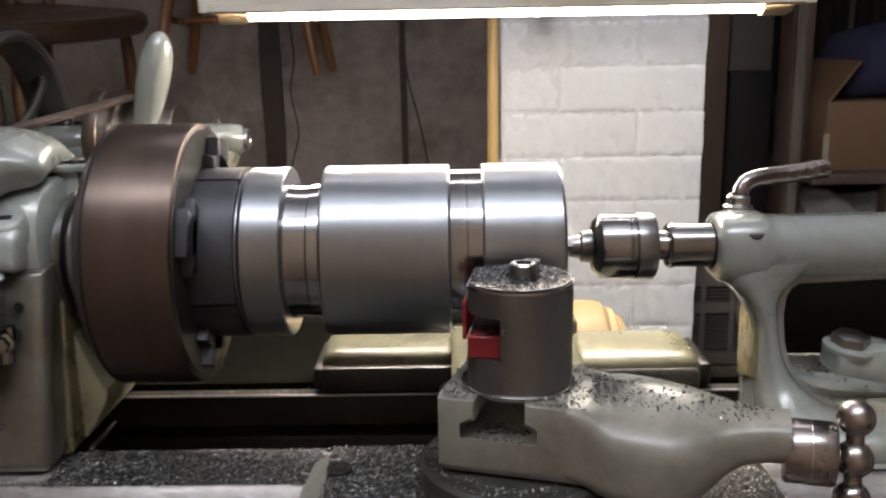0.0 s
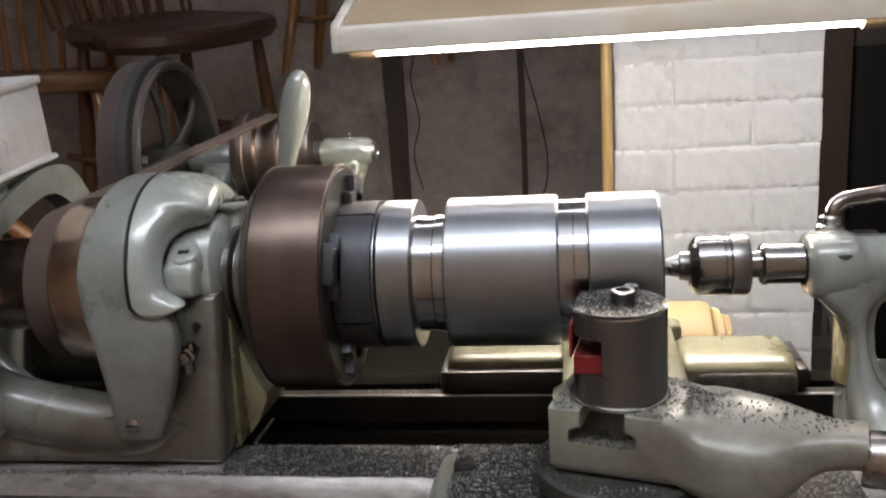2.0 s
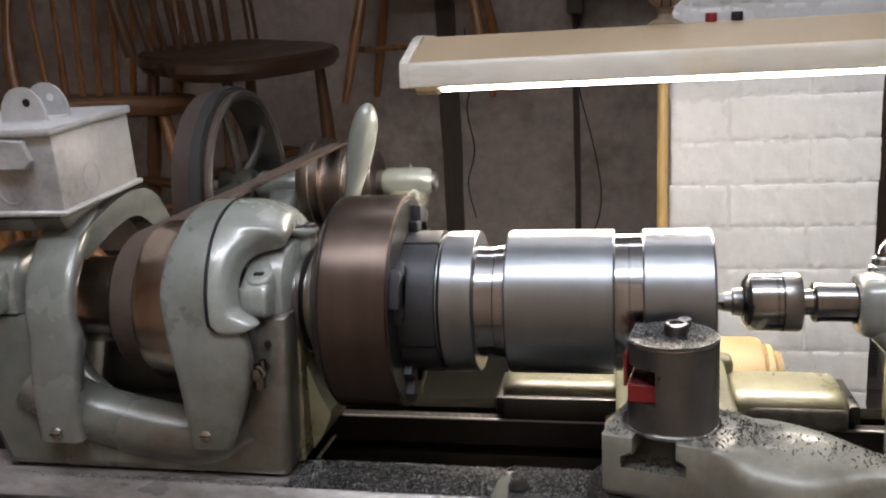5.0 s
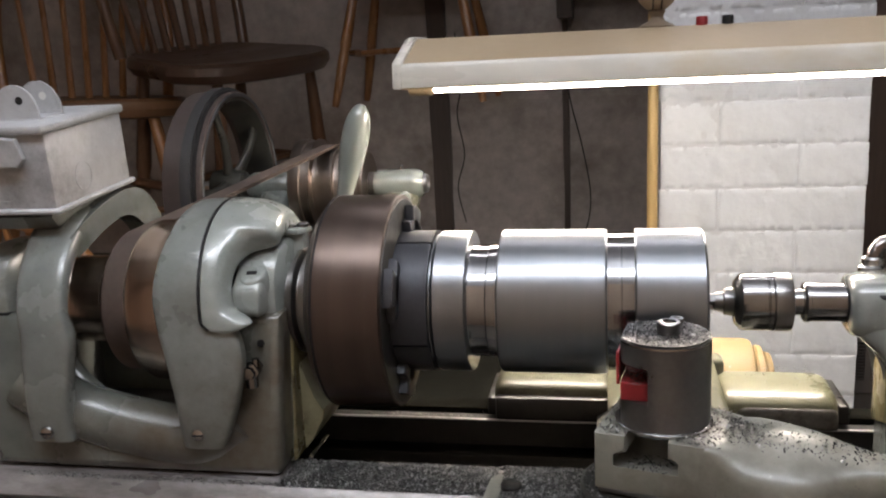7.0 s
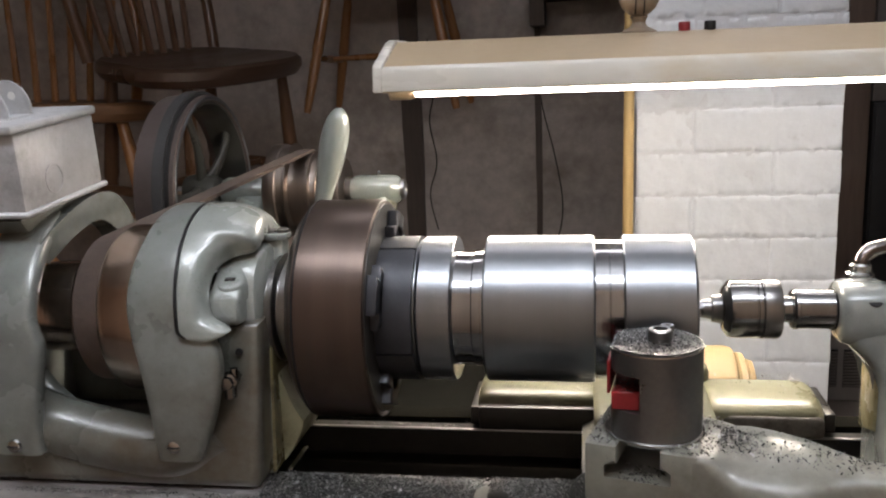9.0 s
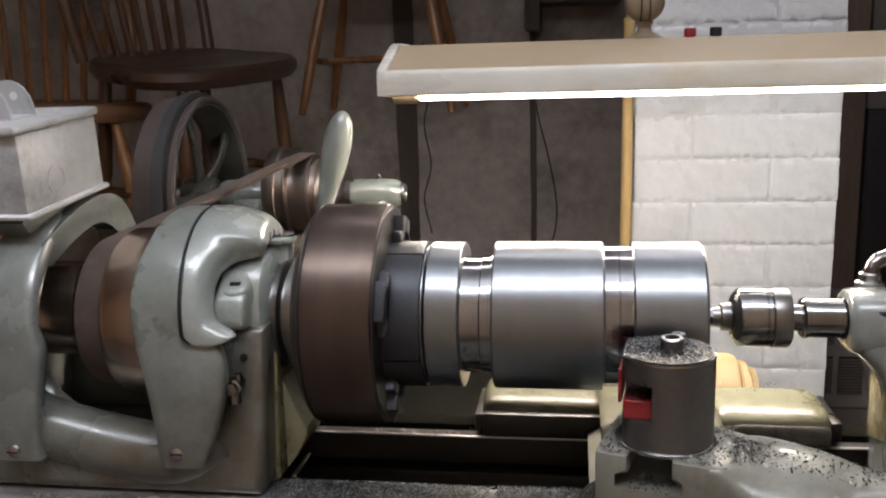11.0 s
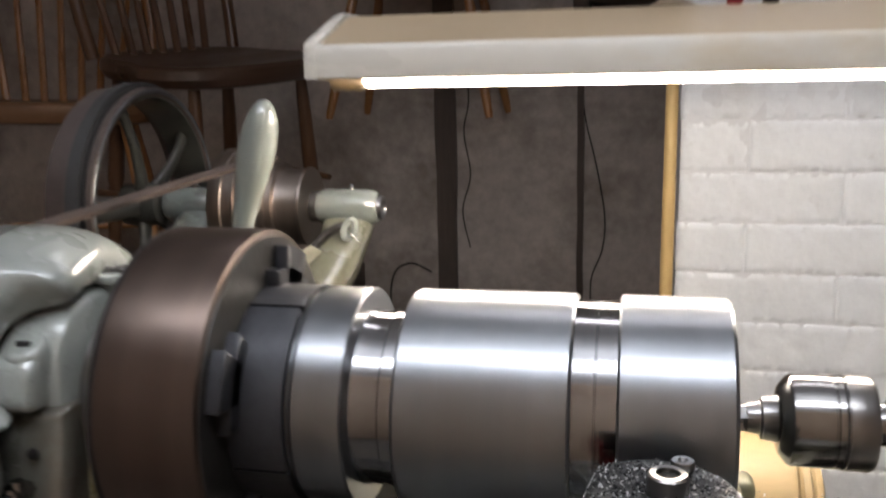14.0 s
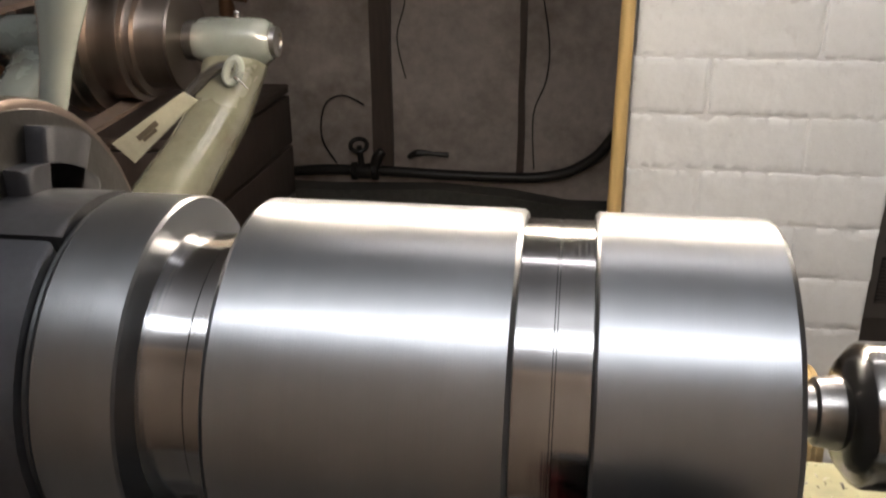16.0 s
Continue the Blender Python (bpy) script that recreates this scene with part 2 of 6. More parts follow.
LEVER_IRON = surface("pitted_bright_iron", (0.26, 0.235, 0.225), 0.24, 1.0, 0.35, 60, 400, 0.5, stain=(0.07, 0.05, 0.045), stain_at=0.56, stain_scale=60, bump_scale=150)
BAR_IRON = surface("browned_bar_iron", (0.24, 0.205, 0.18), 0.42, 0.7, 0.25, 12, 200, 0.08, stain=(0.08, 0.06, 0.05), stain_at=0.58, stain_scale=12, stretch=(0.3, 1, 1))
DARK_OAK = surface("dark_varnished_oak", (0.105, 0.050, 0.024), 0.34, 0, 0.30, 14, 120, 0.12, stretch=(1, 1, 0.15), coat=0.2)
BRICK = surface("white_painted_brick", (0.755, 0.778, 0.80), 0.58, 0, 0.06, 9, 90, 1.0, bump_scale=60, speck=(0.30, 0.28, 0.27), stain=(0.50, 0.49, 0.48), stain_at=0.74, stain_scale=30, random_tone=0.03)
MORTAR = surface("white_painted_mortar", (0.72, 0.735, 0.755), 0.7, 0, 0.08, 20, 120, 0.6, bump_scale=60)
PLASTER = surface("dim_grey_plaster", (0.475, 0.418, 0.382), 0.85, 0, 0.30, 2.2, 26, 0.45, stain=(0.20, 0.163, 0.137), stain_at=0.55, stain_scale=1.9, bump_scale=7)
DARK_WOOD = surface("dark_stained_timber", (0.080, 0.058, 0.046), 0.6, 0, 0.3, 10, 90, 0.3, stretch=(1, 1, 0.12))
OAK = surface("varnished_oak", (0.29, 0.130, 0.045), 0.30, 0, 0.30, 14, 120, 0.12, stretch=(1, 1, 0.15), coat=0.3)
# Lighter wood for one chair: the light on it is put into the colour.
LIT_WOOD = surface("lit_varnished_wood", (0.50, 0.22, 0.075), 0.32, 0, 0.22, 14, 120, 0.1, stretch=(1, 1, 0.15), coat=0.3)
# Dark brown seat, deepened by the shade its chair stands in.
SHADED_SEAT = surface("shaded_varnished_seat", (0.066, 0.036, 0.022), 0.32, 0, 0.28, 10, 90, 0.12, stretch=(0.15, 1, 1), coat=0.3)
PALE_WOOD = surface("pale_turned_wood", (0.58, 0.40, 0.17), 0.42, 0, 0.18, 12, 120, 0.1, stretch=(1, 1, 0.1))
SHADE_OUT = surface("beige_lamp_enamel", (0.41, 0.315, 0.205), 0.38, 0, 0.06, 6, 120, 0.0)
SHADE_LIP = surface("worn_pale_lamp_enamel", (0.60, 0.57, 0.505), 0.33, 0, 0.10, 9, 60, 0.06, stain=(0.55, 0.46, 0.33), stain_at=0.60, stain_scale=12, stretch=(0.4, 1, 1))
WHITE = surface("white_enamel", (0.78, 0.77, 0.74), 0.4, 0, 0.05, 10, 100, 0.03)
BRASS = surface("aged_brass", (0.44, 0.35, 0.25), 0.36, 0.4, 0.2, 30, 200, 0.05)
FINIAL = surface("brown_turned_finial", (0.27, 0.205, 0.145), 0.38, 0.1, 0.25, 16, 160, 0.1, stain=(0.10, 0.075, 0.05), stain_at=0.60, stain_scale=20, stretch=(1, 1, 0.2))
BLACK = surface("black_plastic", (0.014, 0.013, 0.013), 0.6, 0, 0.2, 20, 100, 0.05, gloss=0.25)
CARD = surface("brown_cardboard", (0.15, 0.088, 0.048), 0.75, 0, 0.12, 12, 140, 0.15)
BLUE = surface("dark_blue_cloth", (0.02, 0.022, 0.06), 0.85, 0, 0.25, 20, 300, 0.3)
GREY_CLOTH = surface("grey_sheeting", (0.20, 0.20, 0.20), 0.7, 0, 0.2, 10, 100, 0.2)
VENT_SLAT = surface("dark_louvre_enamel", (0.062, 0.052, 0.047), 0.5, 0, 0.12, 12, 100, 0.1)
VENT = surface("grey_vent_enamel", (0.115, 0.102, 0.095), 0.5, 0, 0.12, 12, 100, 0.1)
CREAM = surface("cream_wall_paint", (0.72, 0.53, 0.385), 0.7, 0, 0.08, 3, 50, 0.2)
BELT_GREY = surface("grey_black_belt", (0.030, 0.030, 0.031), 0.6, 0, 0.25, 30, 200, 0.2)
RIM_BROWN = surface("browned_rim_iron", (0.082, 0.062, 0.056), 0.5, 0.2, 0.22, 14, 120, 0.15)
# Near-black enamel for the wheel's hub, spokes and liner, and the swivel.
DARK_ENAMEL = surface("dark_grey_enamel", (0.036, 0.036, 0.031), 0.35, 0.1, 0.2, 10, 80, 0.1)
CONCRETE = surface("grey_concrete_floor", (0.22, 0.195, 0.17), 0.75, 0, 0.25, 3, 60, 0.3, stain=(0.13, 0.11, 0.095), stain_at=0.66, stain_scale=4)
CEILING = surface("off_white_ceiling_boards", (0.70, 0.70, 0.70), 0.8, 0, 0.1, 3, 60, 0.2)
# Near-black with gloss switched off; also colours the sheet behind the tailstock's opening.
TRAY_SHADE_BLACK = surface("tray_and_shade_black", (0.0085, 0.0082, 0.0066), 0.85, 0, 0.3, 8, 60, 0.2, gloss=0.2)
TRAY_SHADE_BLACK.node_tree.nodes["Principled BSDF"].inputs["Specular IOR Level"].default_value = 0.0
BROWN_INK = surface("brown_ink", (0.06, 0.045, 0.03), 0.6, 0, 0.2, 40, 200, 0.02)
TAG = surface("clear_grey_tag", (0.30, 0.285, 0.22), 0.35, 0, 0.15, 40, 200, 0.05)
TUBE = glow("lit_fluorescent_tube", (1.0, 0.93, 0.78), TUBE_GLOW)
TUBE_COOL = glow("lit_ceiling_tube", (0.9, 0.95, 1.0), 8.0)

# ---- mesh helpers ----
ORIGIN = {}


def thing(name, at, label, category, group="", kind=""):
    ob = new(name)
    ob.empty_display_size = 0.02
    ob.location = W(at)
    ORIGIN[ob] = Vector(at)
    return tagged(ob, label, category, group, kind)


def finish(me, angle):
    me.polygons.foreach_set("use_smooth", [True] * len(me.polygons))
    me.set_sharp_from_angle(angle=radians(angle))


def part(name, bm, material, parent, label="", angle=38, kind=""):
    """Links a bmesh, drawn in spindle units, as one mesh object under a thing or a part."""
    o = ORIGIN[parent]
    bmesh.ops.remove_doubles(bm, verts=bm.verts, dist=1e-6)
    bmesh.ops.recalc_face_normals(bm, faces=bm.faces)
    for v in bm.verts:
        v.co = (v.co - o) * K
    me = bpy.data.meshes.new(name)
    bm.to_mesh(me)
    bm.free()
    me.materials.append(material)
    finish(me, angle)
    ob = new(name, me)
    ob.parent = parent
    ORIGIN[ob] = o
    return tagged(ob, label, "", "", kind)


def solid(name, bm, material, label, category, kind="", angle=38, group="", at=None):
    """A thing of one mesh."""
    o = Vector(at) if at else sum((v.co for v in bm.verts), Vector()) / len(bm.verts)
    bmesh.ops.remove_doubles(bm, verts=bm.verts, dist=1e-6)
    bmesh.ops.recalc_face_normals(bm, faces=bm.faces)
    for v in bm.verts:
        v.co = (v.co - o) * K
    me = bpy.data.meshes.new(name)
    bm.to_mesh(me)
    bm.free()
    me.materials.append(material)
    finish(me, angle)
    ob = new(name, me)
    ob.location = W(o)
    ORIGIN[ob] = o
    return tagged(ob, label, category, group, kind)


def B():
    return bmesh.new()


def box(bm, x0, x1, y0, y1, z0, z1, bevel=0.0, seg=2, m=None):
    vs = bmesh.ops.create_cube(bm, size=1.0)["verts"]
    for v in vs:
        v.co = Vector((x0 + (v.co.x + 0.5) * (x1 - x0), y0 + (v.co.y + 0.5) * (y1 - y0), z0 + (v.co.z + 0.5) * (z1 - z0)))
    es = list({e for v in vs for e in v.link_edges})
    if bevel:
        r = bmesh.ops.bevel(bm, geom=es, offset=bevel, segments=seg, profile=0.5, affect="EDGES")
        vs = list({v for f in r["faces"] for v in f.verts})
    if m:
        bmesh.ops.transform(bm, matrix=m, verts=vs)
    return bm


def prism(bm, pts, lo, hi, axis="y", bevel=0.0, seg=2, m=None):
    """A polygon, extruded along an axis. For y the points are (x, z), for x (y, z), for z (x, y)."""
    put = {"y": lambda a, b, h: (a, h, b), "x": lambda a, b, h: (h, a, b), "z": lambda a, b, h: (a, b, h)}[axis]
    low = [bm.verts.new(put(a, b, lo)) for a, b in pts]
    high = [bm.verts.new(put(a, b, hi)) for a, b in pts]
    n = len(pts)
    fs = [bm.faces.new(low), bm.faces.new(high[::-1])]
    fs += [bm.faces.new((low[i], high[i], high[(i + 1) % n], low[(i + 1) % n])) for i in range(n)]
    vs = low + high
    if bevel:
        es = [e for e in fs[0].edges] + [e for e in fs[1].edges]
        r = bmesh.ops.bevel(bm, geom=es, offset=bevel, segments=seg, profile=0.5, affect="EDGES", clamp_overlap=True)
        vs = list({v for f in r["faces"] for v in f.verts} | {v for v in vs if v.is_valid})
    if m:
        bmesh.ops.transform(bm, matrix=m, verts=vs)
    return bm


def rings(bm, loops, close=False, caps=True):
    """Skin a row of point loops."""
    made = [[bm.verts.new(p) for p in lp] for lp in loops]
    n = len(made[0])
    for a, b in zip(made, made[1:] + ([made[0]] if close else [])):
        for i in range(n):
            bm.faces.new((a[i], a[(i + 1) % n], b[(i + 1) % n], b[i]))
    if caps and not close:
        bm.faces.new(made[0][::-1])
        bm.faces.new(made[-1])
    return bm


def frame_of(d):
    d = Vector(d).normalized()
    a = d.orthogonal().normalized()
    if abs(d.z) < 0.9:
        a = d.cross(Vector((0, 0, 1))).normalized()
    return d, a, d.cross(a).normalized()


def spun(bm, profile, at=(0, 0, 0), along=(1, 0, 0), seg=48, closed=False):
    """A profile of (distance along, radius), turned round a line."""
    d, a, b = frame_of(along)
    at = Vector(at)
    loops = [[at + d * s + (a * math.cos(k) + b * math.sin(k)) * max(r, 1e-4) for k in (2 * math.pi * i / seg for i in range(seg))] for s, r in profile]
    return rings(bm, loops, closed)


def rod(bm, p, q, r0, r1=None, seg=14):
    p, q = Vector(p), Vector(q)
    return spun(bm, [(0, r0), ((q - p).length, r0 if r1 is None else r1)], p, q - p, seg)


def hose(bm, pts, r, seg=10, smooth=4):
    """A round bar along a smooth line through the points; r may be a list."""
    P = [Vector(p) for p in pts]
    R = list(r) if isinstance(r, (list, tuple)) else [r] * len(P)
    line, rad = [], []
    for i in range(len(P) - 1):
        p0, p1, p2, p3 = P[max(i - 1, 0)], P[i], P[i + 1], P[min(i + 2, len(P) - 1)]
        for k in range(smooth):
            t = k / smooth
            line.append(0.5 * (2 * p1 + (p2 - p0) * t + (2 * p0 - 5 * p1 + 4 * p2 - p3) * t * t + (3 * p1 - p0 - 3 * p2 + p3) * t ** 3))
            rad.append(R[i] + (R[i + 1] - R[i]) * t)
    line.append(P[-1])
    rad.append(R[-1])
    loops, ref = [], None
    for i, p in enumerate(line):
        d = (line[min(i + 1, len(line) - 1)] - line[max(i - 1, 0)]).normalized()
        ref = d.orthogonal().normalized() if ref is None else (ref - d * ref.dot(d)).normalized()
        c = d.cross(ref)
        loops.append([p + (ref * math.cos(k) + c * math.sin(k)) * rad[i] for k in (2 * math.pi * j / seg for j in range(seg))])
    return rings(bm, loops)


def ball(bm, at, r, squash=(1, 1, 1), u=20, v=12):
    vs = bmesh.ops.create_uvsphere(bm, u_segments=u, v_segments=v, radius=1.0)["verts"]
    for w in vs:
        w.co = Vector((w.co.x * r * squash[0], w.co.y * r * squash[1], w.co.z * r * squash[2])) + Vector(at)
    return bm


def squircle(hw, z0, z1, power=3.0, n=28):
    """A rounded cross-section (v, z) of half width hw from z0 to z1."""
    out = []
    for i in range(n):
        k = 2 * math.pi * i / n
        c, s = math.cos(k), math.sin(k)
        out.append((hw * math.copysign(abs(c) ** (2 / power), c), (z0 + z1) / 2 + (z1 - z0) / 2 * math.copysign(abs(s) ** (2 / power), s)))
    return out


def screw_head(name, at, r, parent, along=(0, -1, 0), material=None):
    d, a, b = frame_of(along)
    bm = B()
    spun(bm, [(-r * 0.8, r * 0.5), (0, r * 0.9), (r * 0.15, r), (r * 0.45, r * 0.85), (r * 0.6, r * 0.5), (r * 0.62, 0)], at, along, 16)
    s = part(name, bm, material or STEEL_BRIGHT, parent)
    slot = B()
    p = Vector(at) + d * r * 0.6
    rod(slot, p - a * r * 0.8, p + a * r * 0.8, r * 0.12, seg=6)
    part("slot", slot, BLACK, s)
    return s


def loose_chips(name, parent, spots, size, seed, material=None):
    """Many small curled chips at the given (point, up) spots, as one mesh."""
    rng = np.random.default_rng(seed)
    verts, faces = [], []
    o = ORIGIN[parent] if parent else Vector()
    for p in spots:
        s = size * rng.uniform(0.5, 1.5)
        a = rng.uniform(0, 2 * math.pi)
        tilt = rng.uniform(-0.7, 0.7)
        d = Vector((math.cos(a), math.sin(a), tilt)) * s
        w = Vector((-math.sin(a), math.cos(a), rng.uniform(-0.6, 0.6))) * s * rng.uniform(0.25, 0.5)
        up = Vector((0, 0, s * rng.uniform(0.15, 0.6)))
        c = (Vector(p) - o)
        i = len(verts)
        for q in (c - d - w, c - d + w, c + up + w, c + up - w, c + d + w * 0.7, c + d - w * 0.7):
            verts.append(q * K)
        faces += [(i, i + 1, i + 2, i + 3), (i + 3, i + 2, i + 4, i + 5)]
    me = bpy.data.meshes.new(name)
    me.from_pydata([tuple(v) for v in verts], [], faces)
    me.materials.append(material or CHIP)
    ob = new(name, me)
    if parent:
        ob.parent = parent
        tagged(ob, kind="stuff")
    else:
        ob.location = W((0, 0, 0))
    return ob


# ---- the room ----
BACK, FRONT, LEFT, RIGHT, TOP = 3.6, -2.1, -4.2, 2.6, 2.0


def room_box(name, dims, material, label, category):
    return solid(name, box(B(), *dims), material, label, category, "structure")


room_box("floor", (LEFT - 0.2, RIGHT + 0.2, FRONT - 0.2, BACK + 0.2, FLOOR - 0.2, FLOOR), CONCRETE, "worn grey concrete workshop floor with dark stains", "floor")
room_box("ceiling", (LEFT - 0.2, RIGHT + 0.2, FRONT - 0.2, BACK + 0.2, TOP, TOP + 0.2), CEILING, "plain off-white boarded workshop ceiling", "ceiling")
room_box("wall_north", (LEFT, RIGHT, BACK, BACK + 0.2, FLOOR, TOP), PLASTER, "dim grey plaster wall stained with damp and soot", "wall")
room_box("wall_south", (LEFT, RIGHT, FRONT - 0.2, FRONT, FLOOR, TOP), CREAM, "plain cream painted workshop wall", "wall")
room_box("wall_west", (LEFT - 0.2, LEFT, FRONT - 0.2, BACK + 0.2, FLOOR, TOP), CREAM, "plain cream painted workshop wall", "wall")
room_box("wall_east", (RIGHT, RIGHT + 0.2, FRONT - 0.2, BACK + 0.2, FLOOR, TOP), PLASTER, "plain grey plaster workshop wall", "wall")

# dark battens, pipe and loose wires on the back wall
for name, x, w, z0, label in (("wall_batten", -0.950, 0.048, -1.02, "dark timber batten fixed upright to the plaster wall"),
                              ("wall_batten", -0.322, 0.014, -1.02, "thin dark timber strip fixed upright to the plaster wall")):
    bm = B()
    n = 16
    rng = random.Random(int(w * 1000))
    loops = []
    for i in range(n + 1):
        z = z0 + (TOP - z0) * i / n
        a, b = rng.uniform(-0.004, 0.004), rng.uniform(-0.004, 0.004)
        loops.append([(x - w + a, BACK - 0.03, z), (x + w + b, BACK - 0.03, z), (x + w + b, BACK, z), (x - w + a, BACK, z)])
    solid(name, rings(bm, loops), DARK_WOOD, label, "batten", "structure")
solid("wall_batten", box(B(), -0.345, -0.278, 3.34, BACK, 0.385, TOP, 0.004), DARK_WOOD, "short dark timber batten fixed high on the wall", "batten", "structure")
solid("wall_beam", box(B(), -0.275, 0.085, 3.32, BACK, 0.500, 0.580, 0.006), DARK_WOOD, "dark timber beam end along the wall", "beam", "structure")
solid("hanging_pan", spun(B(), [(0, 0.03), (0.004, 0.070), (0.05, 0.078), (0.052, 0.074), (0.010, 0.064), (0.008, 0.0)], (-0.42, 3.54, 0.735), (0, -1, 0), 32), OIL_SHADE_BLACK, "dark round pan hung on the wall", "pan")
solid("wall_pipe", hose(B(), [(-1.75, BACK - 0.05, -1.10), (-1.3, BACK - 0.05, -1.03), (-0.95, BACK - 0.055, -1.02), (-0.6, BACK - 0.05, -1.03), (-0.2, BACK - 0.05, -1.02), (0.0, BACK - 0.05, -0.93), (0.12, BACK - 0.05, -0.78), (0.25, BACK - 0.05, -0.72)], 0.024, 10, 5),
      OIL_SHADE_BLACK, "dark sooty pipe running along the wall's foot", "pipe", "structure")
ledge = B()
prism(ledge, [(LEFT, FLOOR), (RIGHT, FLOOR), (RIGHT, -1.12), (-0.1, -1.14), (-0.35, -1.10), (-0.7, -1.08), (-1.2, -1.10), (-1.8, -1.09), (LEFT, -1.1)], BACK - 0.12, BACK, "y", 0.01)
solid("wall_plinth", ledge, surface("sooty_plinth", (0.085, 0.082, 0.072), 0.8, 0, 0.3, 5, 60, 0.4), "dark sooty masonry plinth along the wall", "plinth", "structure")


def wire(pts, r, label):
    solid("wire", hose(B(), pts, r, 6, 5), BLACK, label, "wire")


wire([(-0.86, BACK - 0.012, 0.35), (-0.84, BACK - 0.012, 0.1), (-0.865, BACK - 0.012, -0.05), (-0.835, BACK - 0.012, -0.25), (-0.875, BACK - 0.012, -0.42), (-0.84, BACK - 0.012, -0.6)], 0.0032, "thin black wire hanging loose down the wall")
wire([(-0.33, BACK - 0.012, 0.2), (-0.30, BACK - 0.012, -0.005), (-0.25, BACK - 0.012, -0.21), (-0.21, BACK - 0.012, -0.44), (-0.22, BACK - 0.012, -0.6), (-0.27, BACK - 0.012, -0.75), (-0.26, BACK - 0.012, -1.0)], 0.0032, "thin dark wire hanging loose down the wall")
wire([(-1.17, BACK - 0.03, -1.0), (-1.235, BACK - 0.03, -0.88), (-1.215, BACK - 0.03, -0.73), (-1.13, BACK - 0.03, -0.68), (-1.03, BACK - 0.03, -0.72)], 0.0042, "curled black wire sticking out over the pipe")
valve = thing("pipe_valve", (-1.02, BACK - 0.05, -1.02), "sooty iron valve and elbows on the wall pipe", "valve")
part("valve_body", spun(B(), [(-0.075, 0.026), (-0.070, 0.042), (-0.050, 0.043), (-0.046, 0.034), (0.020, 0.036), (0.026, 0.046), (0.050, 0.046), (0.056, 0.026)], (-1.02, BACK - 0.055, -1.022), (1, 0, 0.05), 12), OIL_SHADE_BLACK, valve)
part("stem", rod(B(), (-1.045, BACK - 0.06, -1.00), (-1.05, BACK - 0.075, -0.90), 0.016, 0.012, 10), OIL_SHADE_BLACK, valve)
part("hand_wheel", hose(B(), [(-1.05 + 0.036 * math.cos(k), BACK - 0.08 + 0.012 * math.cos(k), -0.895 + 0.030 * math.sin(k)) for k in (2 * math.pi * i / 10 for i in range(11))], 0.010, 8, 3), OIL_SHADE_BLACK, valve)
part("elbow", hose(B(), [(-0.985, BACK - 0.06, -1.01), (-0.970, BACK - 0.065, -0.955), (-0.945, BACK - 0.06, -0.925)], [0.024, 0.026, 0.020], 10, 4), OIL_SHADE_BLACK, valve)
solid("rag", hose(B(), [(-0.82, BACK - 0.07, -0.945), (-0.78, BACK - 0.09, -0.920), (-0.71, BACK - 0.08, -0.922), (-0.64, BACK - 0.07, -0.93)], [0.012, 0.018, 0.010, 0.014], 8, 4), OIL_SHADE_BLACK, "stiff tarry rag hooked over the wall pipe", "rag")
# white painted brick pier
PX0, PX1, PY, COURSE = 0.012, 0.488, 1.340, 0.1035
pier = solid("wall_pier", box(B(), PX0 + 0.006, PX1 - 0.006, PY + 0.0017, PY + 0.42, FLOOR, TOP), MORTAR,
             "white painted brick pier with uneven joints", "pier", "structure")
# pale pole beside it
solid("pole", spun(B(), [(0, 0.0128), (0.5, 0.0134), (1.0, 0.0136), (1.36, 0.0130), (1.80, 0.0120), (1.803, 0.0)], (-0.009, 1.29, FLOOR), (0.004, -0.0, 1), 14),
      PALE_WOOD, "pale yellow wooden pole standing against the pier", "pole")

# ---- lathe bed ----
bed = thing("lathe_bed", (0, 0, -0.16), "long iron lathe bed with ground ways, near-black below", "lathe bed")
bm = prism(B(), [(-0.1185, -0.1785), (-0.1190, -0.1760), (-0.1080, -0.1602), (-0.1058, -0.159), (-0.054, -0.159), (-0.050, -0.164), (-0.050, -0.19), (-0.104, -0.19)], -1.05, 1.2, "x")
part("front_way", bm, WAY_FACE, bed, "ground front way with a bright worn edge")
part("rear_way", prism(B(), [(0.070, -0.19), (0.086, -0.19), (0.086, -0.1595), (0.0737, -0.1595), (0.0737, -0.1613), (0.070, -0.1613)], -1.05, 1.2, "x"), OIL_SHADE_BLACK, bed)
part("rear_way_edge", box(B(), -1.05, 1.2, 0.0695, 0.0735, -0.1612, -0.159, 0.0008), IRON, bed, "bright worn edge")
part("rear_rail", box(B(), -1.05, 1.2, 0.095, 0.125, -0.20, -0.156, 0.002), TRAY_SHADE_BLACK, bed)
# Walls and web below the ways are near-black all over.
part("front_wall", box(B(), -1.05, 1.2, -0.096, -0.072, -0.42, -0.19, 0.004), OIL_SHADE_BLACK, bed)
part("rear_wall", box(B(), -1.05, 1.2, 0.066, 0.112, -0.42, -0.20, 0.004), OIL_SHADE_BLACK, bed)
part("web", box(B(), -1.05, 1.2, -0.075, 0.066, -0.36, -0.33), OIL_SHADE_BLACK, bed)
for x in (-0.85, 0.75):
    part("leg", prism(B(), [(x - 0.13, FLOOR), (x + 0.13, FLOOR), (x + 0.09, -0.42), (x - 0.09, -0.42)], -0.16, 0.16, "y", 0.02), PAINT, bed)
solid("guide_bar", box(B(), -1.0, -0.545, -0.178, -0.150, -0.215, -0.196, 0.002), BAR_IRON, "browned flat steel bar along the bed's front", "bar", at=(-0.75, -0.16, -0.2))
